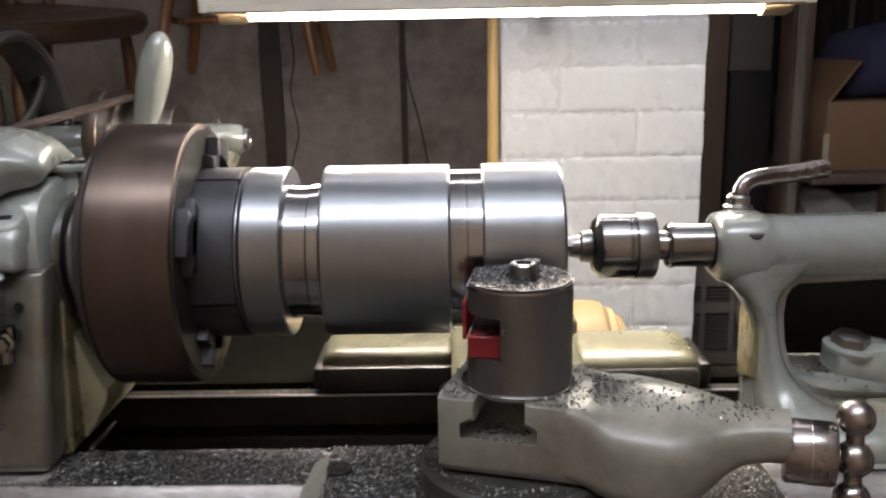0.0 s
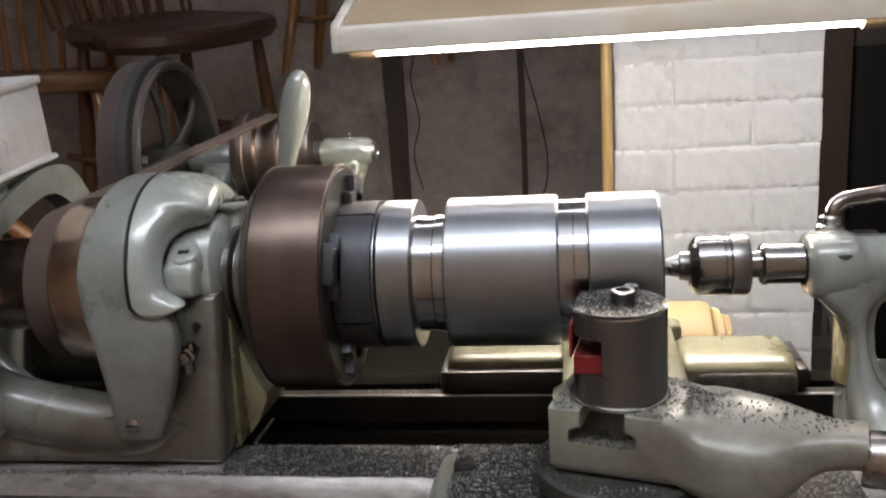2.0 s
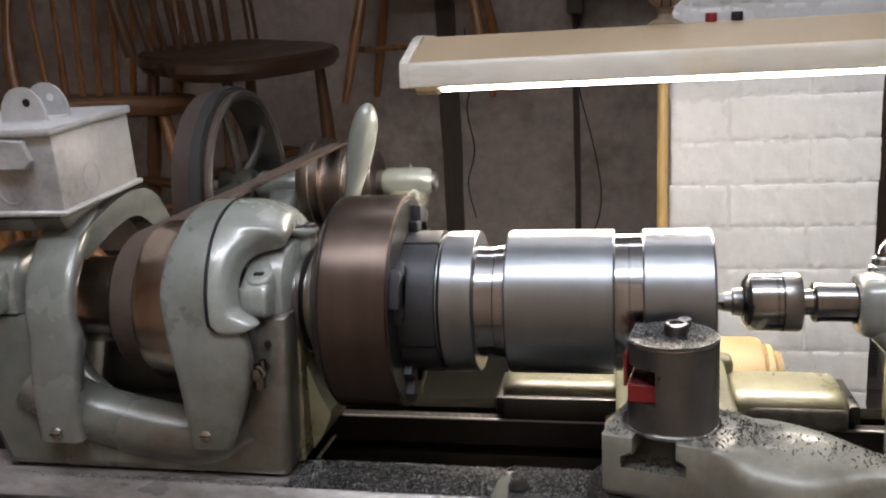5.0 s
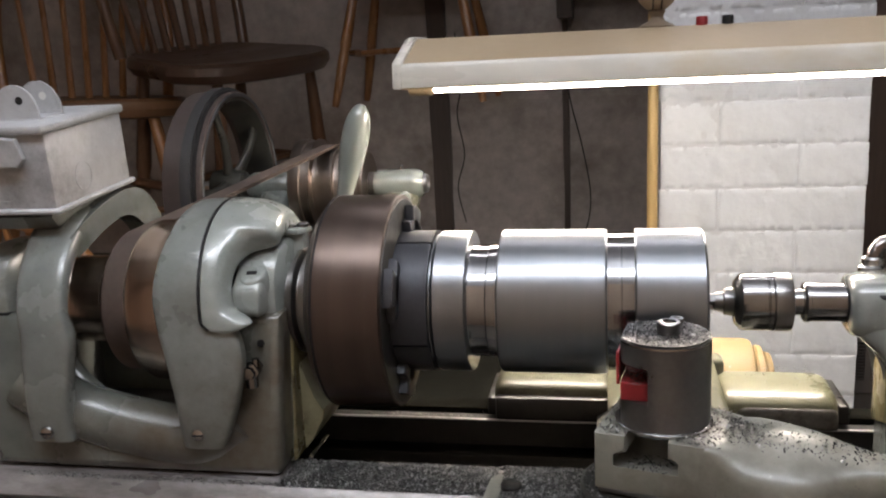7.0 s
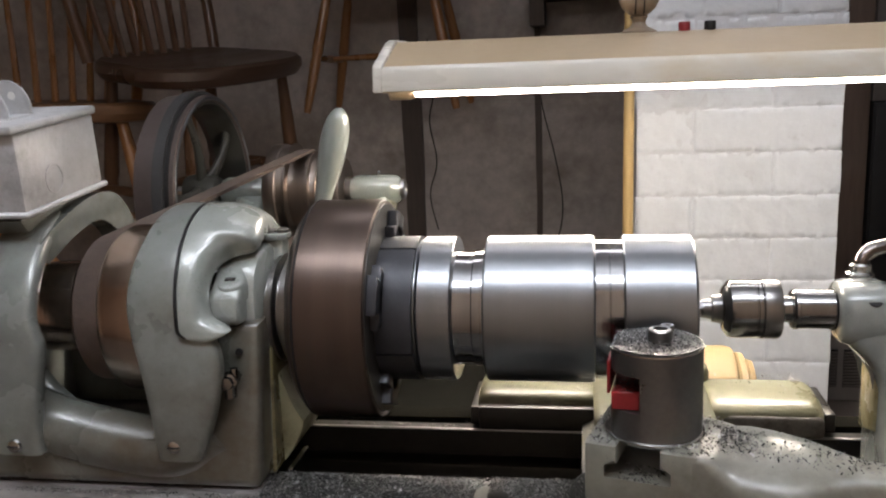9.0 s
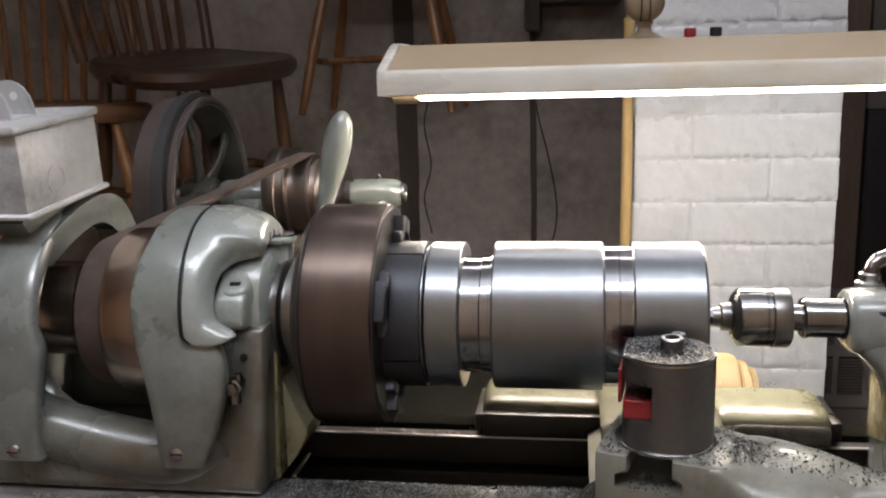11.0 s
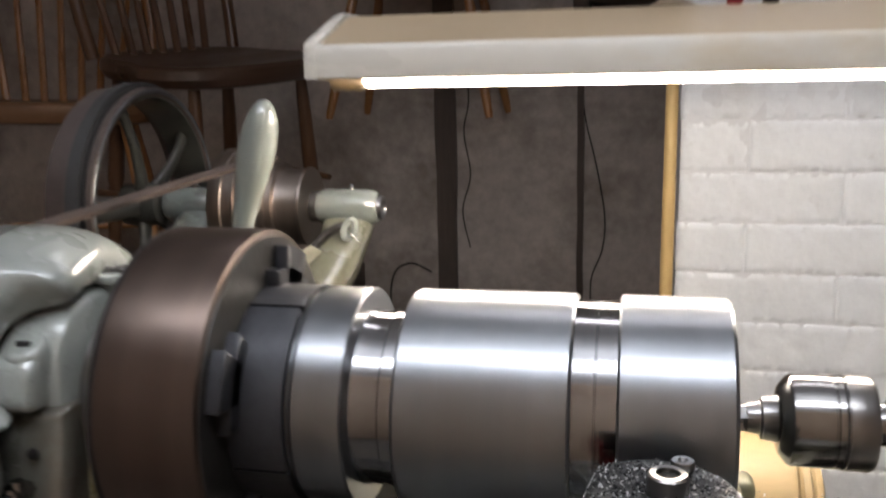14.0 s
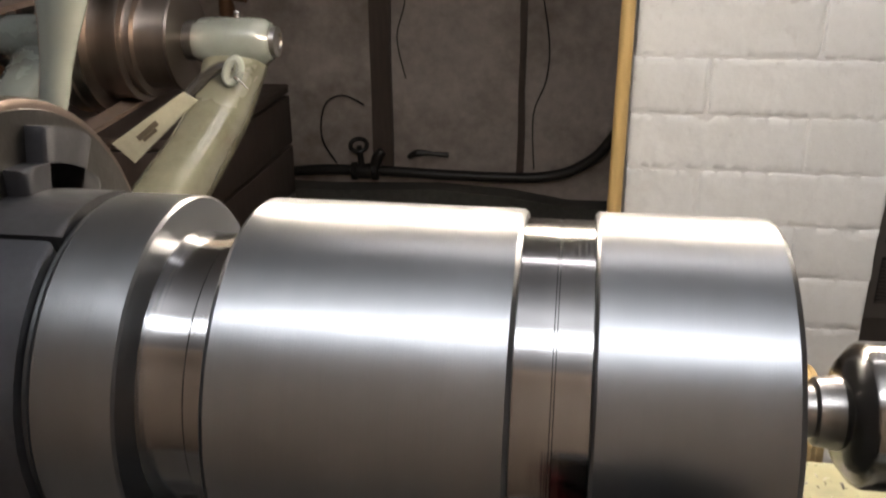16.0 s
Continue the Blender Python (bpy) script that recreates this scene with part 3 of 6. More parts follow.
part("bracket", box(B(), -0.98, -0.95, -0.17, -0.10, -0.23, -0.212, 0.002), OIL_SHADE_BLACK, bed)
part("bracket", box(B(), -0.60, -0.57, -0.17, -0.10, -0.23, -0.212, 0.002), OIL_SHADE_BLACK, bed)

# ---- headstock ----
head = thing("headstock", (-0.58, 0, -0.155), "grey-green enamelled lathe headstock standing on the bed", "headstock")
rail = [(-0.736, -0.158), (-0.422, -0.158), (-0.416, -0.150), (-0.413, 0.004), (-0.462, 0.004), (-0.472, -0.076), (-0.486, -0.106), (-0.515, -0.118),
        (-0.56, -0.113), (-0.62, -0.098), (-0.655, -0.084), (-0.676, -0.055), (-0.686, 0.0), (-0.752, 0.0), (-0.750, -0.055), (-0.740, -0.09)]
bm = prism(B(), rail, -0.094, -0.040, "y", 0.019, 6)
for v in bm.verts:                      # both pillars lean back towards the bearings
    if (v.co.x > -0.480 or v.co.x < -0.672) and v.co.y < -0.05:
        v.co.y += 0.026 * max(0.0, min(1.0, (v.co.z + 0.125) / 0.125))
part("base", bm, PAINT_GRIMY, head)
part("rim_lip", hose(B(), [(-0.700, -0.0700, -0.070), (-0.672, -0.0700, -0.089), (-0.640, -0.0700, -0.104), (-0.58, -0.0700, -0.119), (-0.52, -0.0700, -0.128), (-0.49, -0.0700, -0.121), (-0.462, -0.0700, -0.100)], 0.0305, 28, 6), PAINT_GRIMY, head)
part("rear_wall", prism(B(), rail, 0.050, 0.100, "y", 0.014, 4), PAINT_GRIMY, head)
for x0, x1 in ((-0.466, -0.4145), (-0.750, -0.688)):
    part("pillar", box(B(), x0, x1, -0.060, 0.070, -0.157, 0.0, 0.004), PAINT, head)
# Black floor carries the shade of the deep hollow in its colour.
part("inside", box(B(), -0.735, -0.425, -0.050, 0.060, -0.158, -0.125), OIL_SHADE_BLACK, head)
part("end_face", prism(B(), [(-0.060, -0.154), (0.115, -0.154), (0.112, -0.06), (0.085, 0.0), (0.03, 0.03), (-0.030, 0.02), (-0.046, -0.01)], -0.4175, -0.4115, "x", 0.0055, 4), OILY, head, "oil-browned end of the casting")
part("end_web", prism(B(), [(-0.4130, -0.055), (-0.4067, -0.072), (-0.400, -0.095), (-0.3885, -0.108), (-0.390, -0.118), (-0.400, -0.138), (-0.4105, -0.152), (-0.4130, -0.152)], -0.036, 0.075, "y", 0.006, 4), OLIVE, head, "oil-yellowed flare at the foot of the casting")
part("way_strip", box(B(), -0.4040, -0.3990, -0.050, 0.005, -0.159, -0.1545, 0.0008), STEEL_BRIGHT, head)
for x0, x1 in ((-0.456, -0.4185), (-0.754, -0.7165)):
    xm = (x0 + x1) / 2
    shape = []
    for x, f in ((x0, 0.90), (x0 + 0.003, 0.97), (x0 + 0.009, 1.0), (x1 - 0.009, 1.0), (x1 - 0.003, 0.97), (x1, 0.90)):
        shape.append([(x, v * f, 0.012 + (z - 0.012) * f) for v, z in squircle(0.0620, -0.040, 0.068, 2.6, 48)])
    cap = part("bearing_cap", rings(B(), shape), PAINT, head)
    xb = x0 + 0.0115
    block = []
    for y, sx, zl, zh in ((-0.030, 1.15, 0.001, 0.063), (-0.046, 1.08, 0.001, 0.056), (-0.058, 1.0, 0.001, 0.0475), (-0.067, 0.99, 0.0012, 0.0405), (-0.074, 0.97, 0.002, 0.035), (-0.0780, 0.90, 0.004, 0.030), (-0.0798, 0.78, 0.007, 0.025)):
        block.append([(xb + v * sx, y, z) for v, z in squircle(0.0165, zl, zh, 4.6, 28)])
    part("boss_root", rings(B(), block), PAINT, cap)
    boss = B()
    lift = Vector((-0.06, -0.50, 0.86)).normalized()
    foot = Vector((xb + 0.003, -0.0600, 0.0385))
    spun(boss, [(-0.012, 0.0165), (0.000, 0.0150), (0.0044, 0.0140), (0.0058, 0.0125), (0.0064, 0.0105), (0.0066, 0.0080), (0.0067, 0.0)], foot, lift, 28)
    part("oil_boss", boss, PAINT, cap)
    part("oil_hole", rod(B(), foot + lift * 0.0058 + Vector((-0.0045, 0, 0)), foot + lift * 0.0058 + Vector((0.0055, 0, 0)), 0.0026, 0.0026, 10), BLACK, cap)
    part("cap_joint", box(B(), x0 + 0.001, x1 - 0.001, -0.0628, 0.062, -0.0035, 0.0005), BLACK, cap)
# drain fittings and drilled holes
for x in (-0.438, -0.742):
    d = B()
    spun(d, [(0, 0.006), (0.010, 0.006), (0.011, 0.009), (0.020, 0.009), (0.021, 0.0065), (0.026, 0.0065), (0.027, 0)], (x, -0.078, -0.046), (0, -1, 0), 6)
    rod(d, (x, -0.094, -0.046), (x, -0.094, -0.062), 0.0065, 0.006, 10)
    rod(d, (x + 0.004, -0.092, -0.046), (x + 0.004, -0.092, -0.034), 0.004, 0.004, 8)
    part("drain_cock", d, CHROME, head)
    part("oil_hole", spun(B(), [(0, 0.004), (0.0012, 0.0035), (0.0013, 0)], (x + 0.004, -0.0755, -0.024), (0, -1, 0.2), 10), BLACK, head)


def strap(path, xs, thick, power=3.2):
    """A bent cover plate: points (y, z) along it and its (left, right) edge at each."""
    P = [Vector((0, y, z)) for y, z in path]
    pts, ed = [], []
    for i in range(len(P) - 1):
        p0, p1, p2, p3 = P[max(i - 1, 0)], P[i], P[i + 1], P[min(i + 2, len(P) - 1)]
        for k in range(4):
            t = k / 4
            pts.append(0.5 * (2 * p1 + (p2 - p0) * t + (2 * p0 - 5 * p1 + 4 * p2 - p3) * t * t + (3 * p1 - p0 - 3 * p2 + p3) * t ** 3))
            e0, e1, e2, e3 = xs[max(i - 1, 0)], xs[i], xs[i + 1], xs[min(i + 2, len(xs) - 1)]
            ed.append([0.5 * (2 * e1[j] + (e2[j] - e0[j]) * t + (2 * e0[j] - 5 * e1[j] + 4 * e2[j] - e3[j]) * t * t + (3 * e1[j] - e0[j] - 3 * e2[j] + e3[j]) * t ** 3) for j in (0, 1)])
    pts.append(P[-1])
    ed.append(xs[-1])
    loops = []
    for i, p in enumerate(pts):
        d = (pts[min(i + 1, len(pts) - 1)] - pts[max(i - 1, 0)]).normalized()
        nrm = Vector((0, -d.z, d.y))
        c, h = (ed[i][0] + ed[i][1]) / 2, (ed[i][1] - ed[i][0]) / 2
        loops.append([p + Vector((c + a, 0, 0)) + nrm * b for a, b in squircle(h, -thick / 2, thick / 2, power, 24)])
    return rings(B(), loops)


def arc(r, a0, a1, n):
    return [(r * math.cos(radians(a0 + (a1 - a0) * i / n)), r * math.sin(radians(a0 + (a1 - a0) * i / n))) for i in range(n + 1)]


g1 = [(y, z) for y, z in arc(0.098, -25, 180, 12)] + [(-0.102, -0.03), (-0.104, -0.068), (-0.104, -0.100), (-0.102, -0.120)]
x1 = [(-0.522, -0.474)] * 8 + [(-0.524, -0.474), (-0.526, -0.474), (-0.5295, -0.474), (-0.5310, -0.470), (-0.5280, -0.448), (-0.5205, -0.440), (-0.5140, -0.447), (-0.511, -0.458), (-0.509, -0.467)]
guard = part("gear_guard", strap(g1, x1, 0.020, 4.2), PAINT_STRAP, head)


def shoulder(stations, thick=0.007, n=10, sub=5):
    """The hood's rounded shoulder: at each angle round the spindle the seam, the mouth and their radii, smoothly joined."""
    rows = []
    for i in range(len(stations) - 1):
        p0, p1, p2, p3 = (stations[max(0, min(len(stations) - 1, i + k))] for k in (-1, 0, 1, 2))
        h = p2[0] - p1[0]
        for k in range(sub):
            f = k / sub
            row = [p1[0] + h * f]
            for c in range(1, 5):
                m1 = (p2[c] - p0[c]) / max(p2[0] - p0[0], 1e-6) * h
                m2 = (p3[c] - p1[c]) / max(p3[0] - p1[0], 1e-6) * h
                row.append((2 * f ** 3 - 3 * f ** 2 + 1) * p1[c] + (f ** 3 - 2 * f ** 2 + f) * m1 + (3 * f ** 2 - 2 * f ** 3) * p2[c] + (f ** 3 - f ** 2) * m2)
            rows.append(tuple(row))
    rows.append(stations[-1])
    loops = []
    for a, xs, rs, xo, ro in rows:
        line = [(xs + (xo - xs) * math.sin(t) ** 0.9, ro + (rs - ro) * math.cos(t) ** 0.75) for t in (math.pi / 2 * i / n for i in range(n + 1))]
        loop = line + [(x - thick * 0.5, r - thick) for x, r in reversed(line)]
        loops.append([(x, r * math.cos(radians(a)), r * math.sin(radians(a))) for x, r in loop])
    return rings(B(), loops)


HOOD = [(-28, -0.482, 0.106, -0.430, 0.080), (45, -0.484, 0.107, -0.426, 0.076), (80, -0.483, 0.1085, -0.424, 0.078), (105, -0.481, 0.110, -0.420, 0.082), (122, -0.480, 0.111, -0.420, 0.085), (127.5, -0.4795, 0.111, -0.440, 0.085),
        (135, -0.479, 0.1115, -0.4505, 0.085), (144, -0.478, 0.112, -0.4555, 0.085), (154, -0.477, 0.112, -0.4565, 0.086), (164.6, -0.476, 0.112, -0.4545, 0.087), (171, -0.475, 0.112, -0.449, 0.089), (175, -0.4745, 0.112, -0.436, 0.094),
        (177.5, -0.473, 0.112, -0.4305, 0.099), (180, -0.467, 0.112, -0.438, 0.105), (181.5, -0.458, 0.111, -0.448, 0.108)]
part("guard_shoulder", shoulder(HOOD), PAINT, guard)
part("guard_seam", shoulder([(a, xs - 0.0040, rs + 0.0002, xs - 0.0018, rs - 0.0003) for a, xs, rs, xo, ro in HOOD[:-1]], 0.004, 4), BLACK, guard)
screw_head("guard_screw", (-0.491, -0.1110, -0.106), 0.007, guard)
knob = part("guard_knob", spun(B(), [(0, 0.012), (0.006, 0.0125), (0.012, 0.011), (0.014, 0.006), (0.0145, 0)], (-0.443, 0.004, 0.077), (1, -0.25, 0.0), 18), PAINT, guard)
part("knob_pin", spun(B(), [(0, 0.005), (0.004, 0.0052), (0.006, 0.003), (0.0062, 0)], (-0.4295, 0.001, 0.077), (1, -0.25, 0.0), 12), STEEL_BRIGHT, knob)
ear = part("oil_bracket", prism(B(), [(-0.430, -0.006), (-0.412, -0.008), (-0.404, -0.002), (-0.404, 0.014), (-0.412, 0.020), (-0.430, 0.022)], 0.0700, 0.0765, "z", 0.002, 2), PAINT, head)
part("bracket_web", prism(B(), [(-0.004, 0.050), (0.020, 0.050), (0.018, 0.0705), (-0.002, 0.0705)], -0.428, -0.408, "x", 0.003, 2), PAINT, ear)
part("bracket_screw", spun(B(), [(0, 0.0065), (0.003, 0.0065), (0.0042, 0.005), (0.0043, 0)], (-0.411, 0.008, 0.0765), (0, 0, 1), 14), STEEL_DARK, ear)
part("bracket_screw", spun(B(), [(0, 0.0045), (0.0025, 0.0045), (0.0035, 0.003), (0.0036, 0)], (-0.422, 0.006, 0.0765), (0, 0, 1), 14), STEEL_DARK, ear)
g2 = [(0.045, 0.092), (0.02, 0.094), (-0.01, 0.091), (-0.045, 0.078), (-0.078, 0.045), (-0.094, 0.012), (-0.097, -0.012), (-0.099, -0.040), (-0.100, -0.085), (-0.099, -0.121)]
x2 = [(-0.692, -0.645)] * 2 + [(-0.691, -0.641), (-0.688, -0.635), (-0.684, -0.631), (-0.680, -0.629), (-0.678, -0.622), (-0.679, -0.625), (-0.680, -0.632), (-0.679, -0.632)]
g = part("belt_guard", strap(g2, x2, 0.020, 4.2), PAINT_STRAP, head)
yoke = [(-0.064, 0.066), (-0.060, 0.078), (-0.046, 0.086), (-0.001, 0.102), (0.040, 0.112), (0.079, 0.1125), (0.102, 0.103), (0.120, 0.084), (0.136, 0.057), (0.147, 0.010), (0.151, -0.05), (0.151, -0.13),
        (0.129, -0.13), (0.128, -0.05), (0.121, 0.005), (0.109, 0.040), (0.099, 0.054), (0.085, 0.0695), (0.0587, 0.0845), (0.030, 0.0825), (-0.008, 0.0725), (-0.043, 0.0580), (-0.058, 0.055)]
for turn in range(2):
    yoke = [(a[0] + (b[0] - a[0]) * k, a[1] + (b[1] - a[1]) * k) for a, b in zip(yoke, yoke[1:] + yoke[:1]) for k in (0.25, 0.75)]
part("yoke", prism(B(), yoke, -0.6600, -0.6360, "x", 0.005, 4), PAINT_GRIMY, g)
screw_head("guard_screw", (-0.656, -0.1110, -0.110), 0.007, g)
part("box_seat", prism(B(), [(-0.05, 0.088), (0.10, 0.080), (0.085, 0.108), (0.06, 0.120), (-0.045, 0.112), (-0.062, 0.102)], -0.745, -0.652, "x", 0.006), PAINT_GRIMY, head)
part("spindle", spun(B(), [(0, 0.035), (0.37, 0.035)], (-0.79, 0, 0), (1, 0, 0), 32), STEEL_BRIGHT, head)
cone = part("cone_pulley", spun(B(), [(0, 0.03), (0.002, 0.045), (0.008, 0.047), (0.056, 0.047), (0.058, 0.058), (0.062, 0.064), (0.092, 0.0685), (0.094, 0.072), (0.095, 0.083), (0.100, 0.086), (0.140, 0.087), (0.144, 0.084), (0.146, 0.03)], (-0.668, 0, 0), (1, 0, 0), 56), CONE_IRON, head)
part("belt_step", spun(B(), [(0.0575, 0.05), (0.0578, 0.0655), (0.060, 0.0672), (0.091, 0.0705), (0.0935, 0.0690), (0.0938, 0.05)], (-0.668, 0, 0), (1, 0, 0), 56), BELT_FACE, cone, "browned belt face")
part("hub", spun(B(), [(0, 0.03), (0.001, 0.0475), (0.054, 0.0475), (0.055, 0.03)], (-0.667, 0, 0), (1, 0, 0), 40), CONE_IRON, cone)
part("spindle_nose", spun(B(), [(-0.006, 0.045), (0.003, 0.045), (0.004, 0.054), (0.009, 0.055), (0.011, 0.052), (0.0115, 0.047), (0.016, 0.047), (0.0165, 0.056), (0.024, 0.057), (0.026, 0.050), (0.029, 0.050), (0.0295, 0.058), (0.037, 0.058), (0.038, 0.03)], (-0.4170, 0, 0), (1.0, 0, 0), 48), STEEL_DARK, head, "ringed steel spindle nose")

# ---- chuck and workpiece ----
CX = -0.380
chuck = thing("lathe_chuck", (CX, 0, 0), "brown iron lathe chuck on the spindle, gripping the workpiece", "chuck")
body = part("body", spun(B(), [(0, 0.04), (0.0, 0.097), (0.006, 0.105), (0.009, 0.1085), (0.0725, 0.1085), (0.0750, 0.1075), (0.0760, 0.1050), (0.076, 0.045), (0.060, 0.030)], (CX, 0, 0), (1, 0, 0), 96), CHUCK_SKIN, chuck)
# Plate over the front face, far darker than the brown body.
part("face", spun(B(), [(0.0740, 0.048), (0.0768, 0.049), (0.0768, 0.1035), (0.0740, 0.1045)], (CX, 0, 0), (1, 0, 0), 96), OIL_SHADE_BLACK, body, "near-black front face")
part("rim_groove", spun(B(), [(0.0095, 0.1086), (0.0102, 0.1091), (0.0112, 0.1091), (0.0118, 0.1086)], (CX, 0, 0), (1, 0, 0), 96), BLACK, body)


def sector(r0, r1, half, n=10):
    """A piece of a ring, drawn in (y, z) round the spindle, its middle upwards."""
    up = [(r1 * math.sin(radians(-half + 2 * half * i / n)), r1 * math.cos(radians(-half + 2 * half * i / n))) for i in range(n + 1)]
    return up + [(r0 * math.sin(radians(half - 2 * half * i / n)), r0 * math.cos(radians(half - 2 * half * i / n))) for i in range(n + 1)]


for k in range(4):
    turn = Matrix.Rotation(radians(-22 + 90 * k), 4, "X")
    jaw = B()
    prism(jaw, sector(0.050, 0.0715, 44), CX + 0.060, CX + 0.1125, "x", 0.0025, 3, turn)
    prism(jaw, sector(0.055, 0.0820, 22), CX + 0.060, CX + 0.0860, "x", 0.0040, 3, turn)
    prism(jaw, sector(0.055, 0.0970, 11), CX + 0.060, CX + 0.0860, "x", 0.0030, 3, turn)
    part("jaw", jaw, JAW_STEEL, chuck)
work = thing("workpiece", (-0.15, 0, 0), "bright turned steel cylinder with two grooves, held in the chuck", "workpiece")
part("gripped_end", spun(B(), [(-0.310, 0.02), (-0.310, 0.058), (-0.2675, 0.058), (-0.267, 0.0675), (-0.2655, 0.0675), (-0.2645, 0.0660), (-0.2640, 0.02)], (0, 0, 0), (1, 0, 0), 160), STEEL, work, angle=25)
part("flange", spun(B(), [(-0.2640, 0.02), (-0.2635, 0.0698), (-0.262, 0.0708), (-0.2325, 0.0710), (-0.2315, 0.0700), (-0.2312, 0.0575), (-0.2310, 0.02)], (0, 0, 0), (1, 0, 0), 160), STEEL, work, angle=25)
part("neck", spun(B(), [(-0.2316, 0.02), (-0.2314, 0.0570), (-0.226, 0.0560), (-0.214, 0.0560), (-0.213, 0.0572), (-0.2055, 0.0572), (-0.2050, 0.0590), (-0.2016, 0.0590), (-0.2014, 0.02)], (0, 0, 0), (1, 0, 0), 160), STEEL_FINE, work, angle=25)
part("barrel", spun(B(), [(-0.2020, 0.02), (-0.2018, 0.0700), (-0.2000, 0.0713), (-0.1008, 0.0713), (-0.0992, 0.0700), (-0.0990, 0.02)], (0, 0, 0), (1, 0, 0), 160), STEEL, work, angle=25)
part("groove", spun(B(), [(-0.0989, 0.02), (-0.0989, 0.0678), (-0.0865, 0.0678), (-0.0862, 0.0674), (-0.0855, 0.0674), (-0.0852, 0.0678), (-0.0738, 0.0678), (-0.0738, 0.02)], (0, 0, 0), (1, 0, 0), 160), STEEL_FINE, work, "finely turned shallow groove", angle=25)
part("barrel_end", spun(B(), [(-0.0737, 0.02), (-0.0734, 0.0702), (-0.0722, 0.0713), (-0.0112, 0.0713), (-0.0092, 0.0700), (-0.0088, 0.0680), (-0.0088, 0.008), (-0.012, 0.004)], (0, 0, 0), (1, 0, 0), 160), STEEL, work, angle=25)

# ---- drill chuck and tailstock ----
drill = thing("drill_chuck", (0.05, 0, 0), "bright steel drill chuck on the tailstock quill, facing the workpiece", "drill chuck")
part("centre_bit", spun(B(), [(-0.011, 0.001), (-0.006, 0.0045), (0.002, 0.0055), (0.010, 0.006)], (0, 0, 0), (1, 0, 0), 20), STEEL_BRIGHT, drill)
for k in range(3):
    t = Matrix.Rotation(radians(50 + 120 * k), 4, "X")
    j = B()
    prism(j, [(-0.006, 0.0030), (-0.006, 0.0055), (-0.001, 0.0080), (0.018, 0.0095), (0.018, 0.0030)], -0.0042, 0.0042, "y", 0.0006, 1, t)
    part("jaw", j, STEEL_DARK, drill)
part("nose", spun(B(), [(0.000, 0.0065), (0.002, 0.0088), (0.0095, 0.0100), (0.0105, 0.0128), (0.0195, 0.0142), (0.0215, 0.016)], (0, 0, 0), (1, 0, 0), 40), STEEL_DARK, drill)
sleeve = part("sleeve", spun(B(), [(0.019, 0.014), (0.020, 0.0205), (0.0245, 0.0262), (0.0265, 0.0274), (0.048, 0.0276), (0.0485, 0.0268), (0.0495, 0.0268), (0.050, 0.0276), (0.0690, 0.0276), (0.0715, 0.0258), (0.0718, 0.010)], (0, 0, 0), (1, 0, 0), 64), CHROME, drill)
part("knurled_band", spun(B(), [(0.0555, 0.0268), (0.0558, 0.0281), (0.0690, 0.0281), (0.0712, 0.0268), (0.0716, 0.024)], (0, 0, 0), (1, 0, 0), 64), STEEL_DARK, sleeve, "dulled gripping band")
part("groove", spun(B(), [(0.0535, 0.0270), (0.0537, 0.02775), (0.0547, 0.02775), (0.0549, 0.0270)], (0, 0, 0), (1, 0, 0), 64), BLACK, sleeve)
part("arbor", spun(B(), [(0.070, 0.0125), (0.082, 0.0125), (0.0825, 0.0175), (0.0845, 0.0192), (0.0875, 0.0192), (0.0880, 0.0183), (0.128, 0.0183)], (0, 0, 0), (1, 0, 0), 48), CHROME, drill)

tail = thing("tailstock", (0.22, 0, -0.155), "grey-green enamelled lathe tailstock standing on the bed", "tailstock")
loops = []
for x, s in ((0.1205, 0.70), (0.1215, 0.84), (0.1245, 0.93), (0.130, 0.98), (0.142, 1.0), (0.156, 1.0), (0.160, 0.985), (0.164, 0.93), (0.170, 0.90), (0.30, 0.90), (0.62, 0.90)):
    loops.append([(x, v, z) for v, z in squircle(0.034 * s, -0.0315 * s, 0.0275 * s, 2.8 if x < 0.162 else 2.15, 32)])
part("barrel", rings(B(), loops), TAIL_PAINT, tail)
part("quill_ring", spun(B(), [(0.119, 0.0195), (0.1225, 0.0195), (0.123, 0.018)], (0, 0, 0), (1, 0, 0), 40), BLACK, tail)
neck = prism(B(), [(0.132, -0.016), (0.140, -0.030), (0.150, -0.042), (0.156, -0.056), (0.1575, -0.090), (0.1575, -0.157), (0.46, -0.157), (0.46, -0.132), (0.225, -0.131), (0.203, -0.126), (0.190, -0.116), (0.181, -0.102), (0.175, -0.082), (0.1725, -0.058), (0.174, -0.040), (0.179, -0.030), (0.188, -0.024), (0.46, -0.023), (0.46, -0.008)], -0.018, 0.024, "y", 0.006, 4)
part("casting", neck, TAIL_PAINT, tail)
col = []
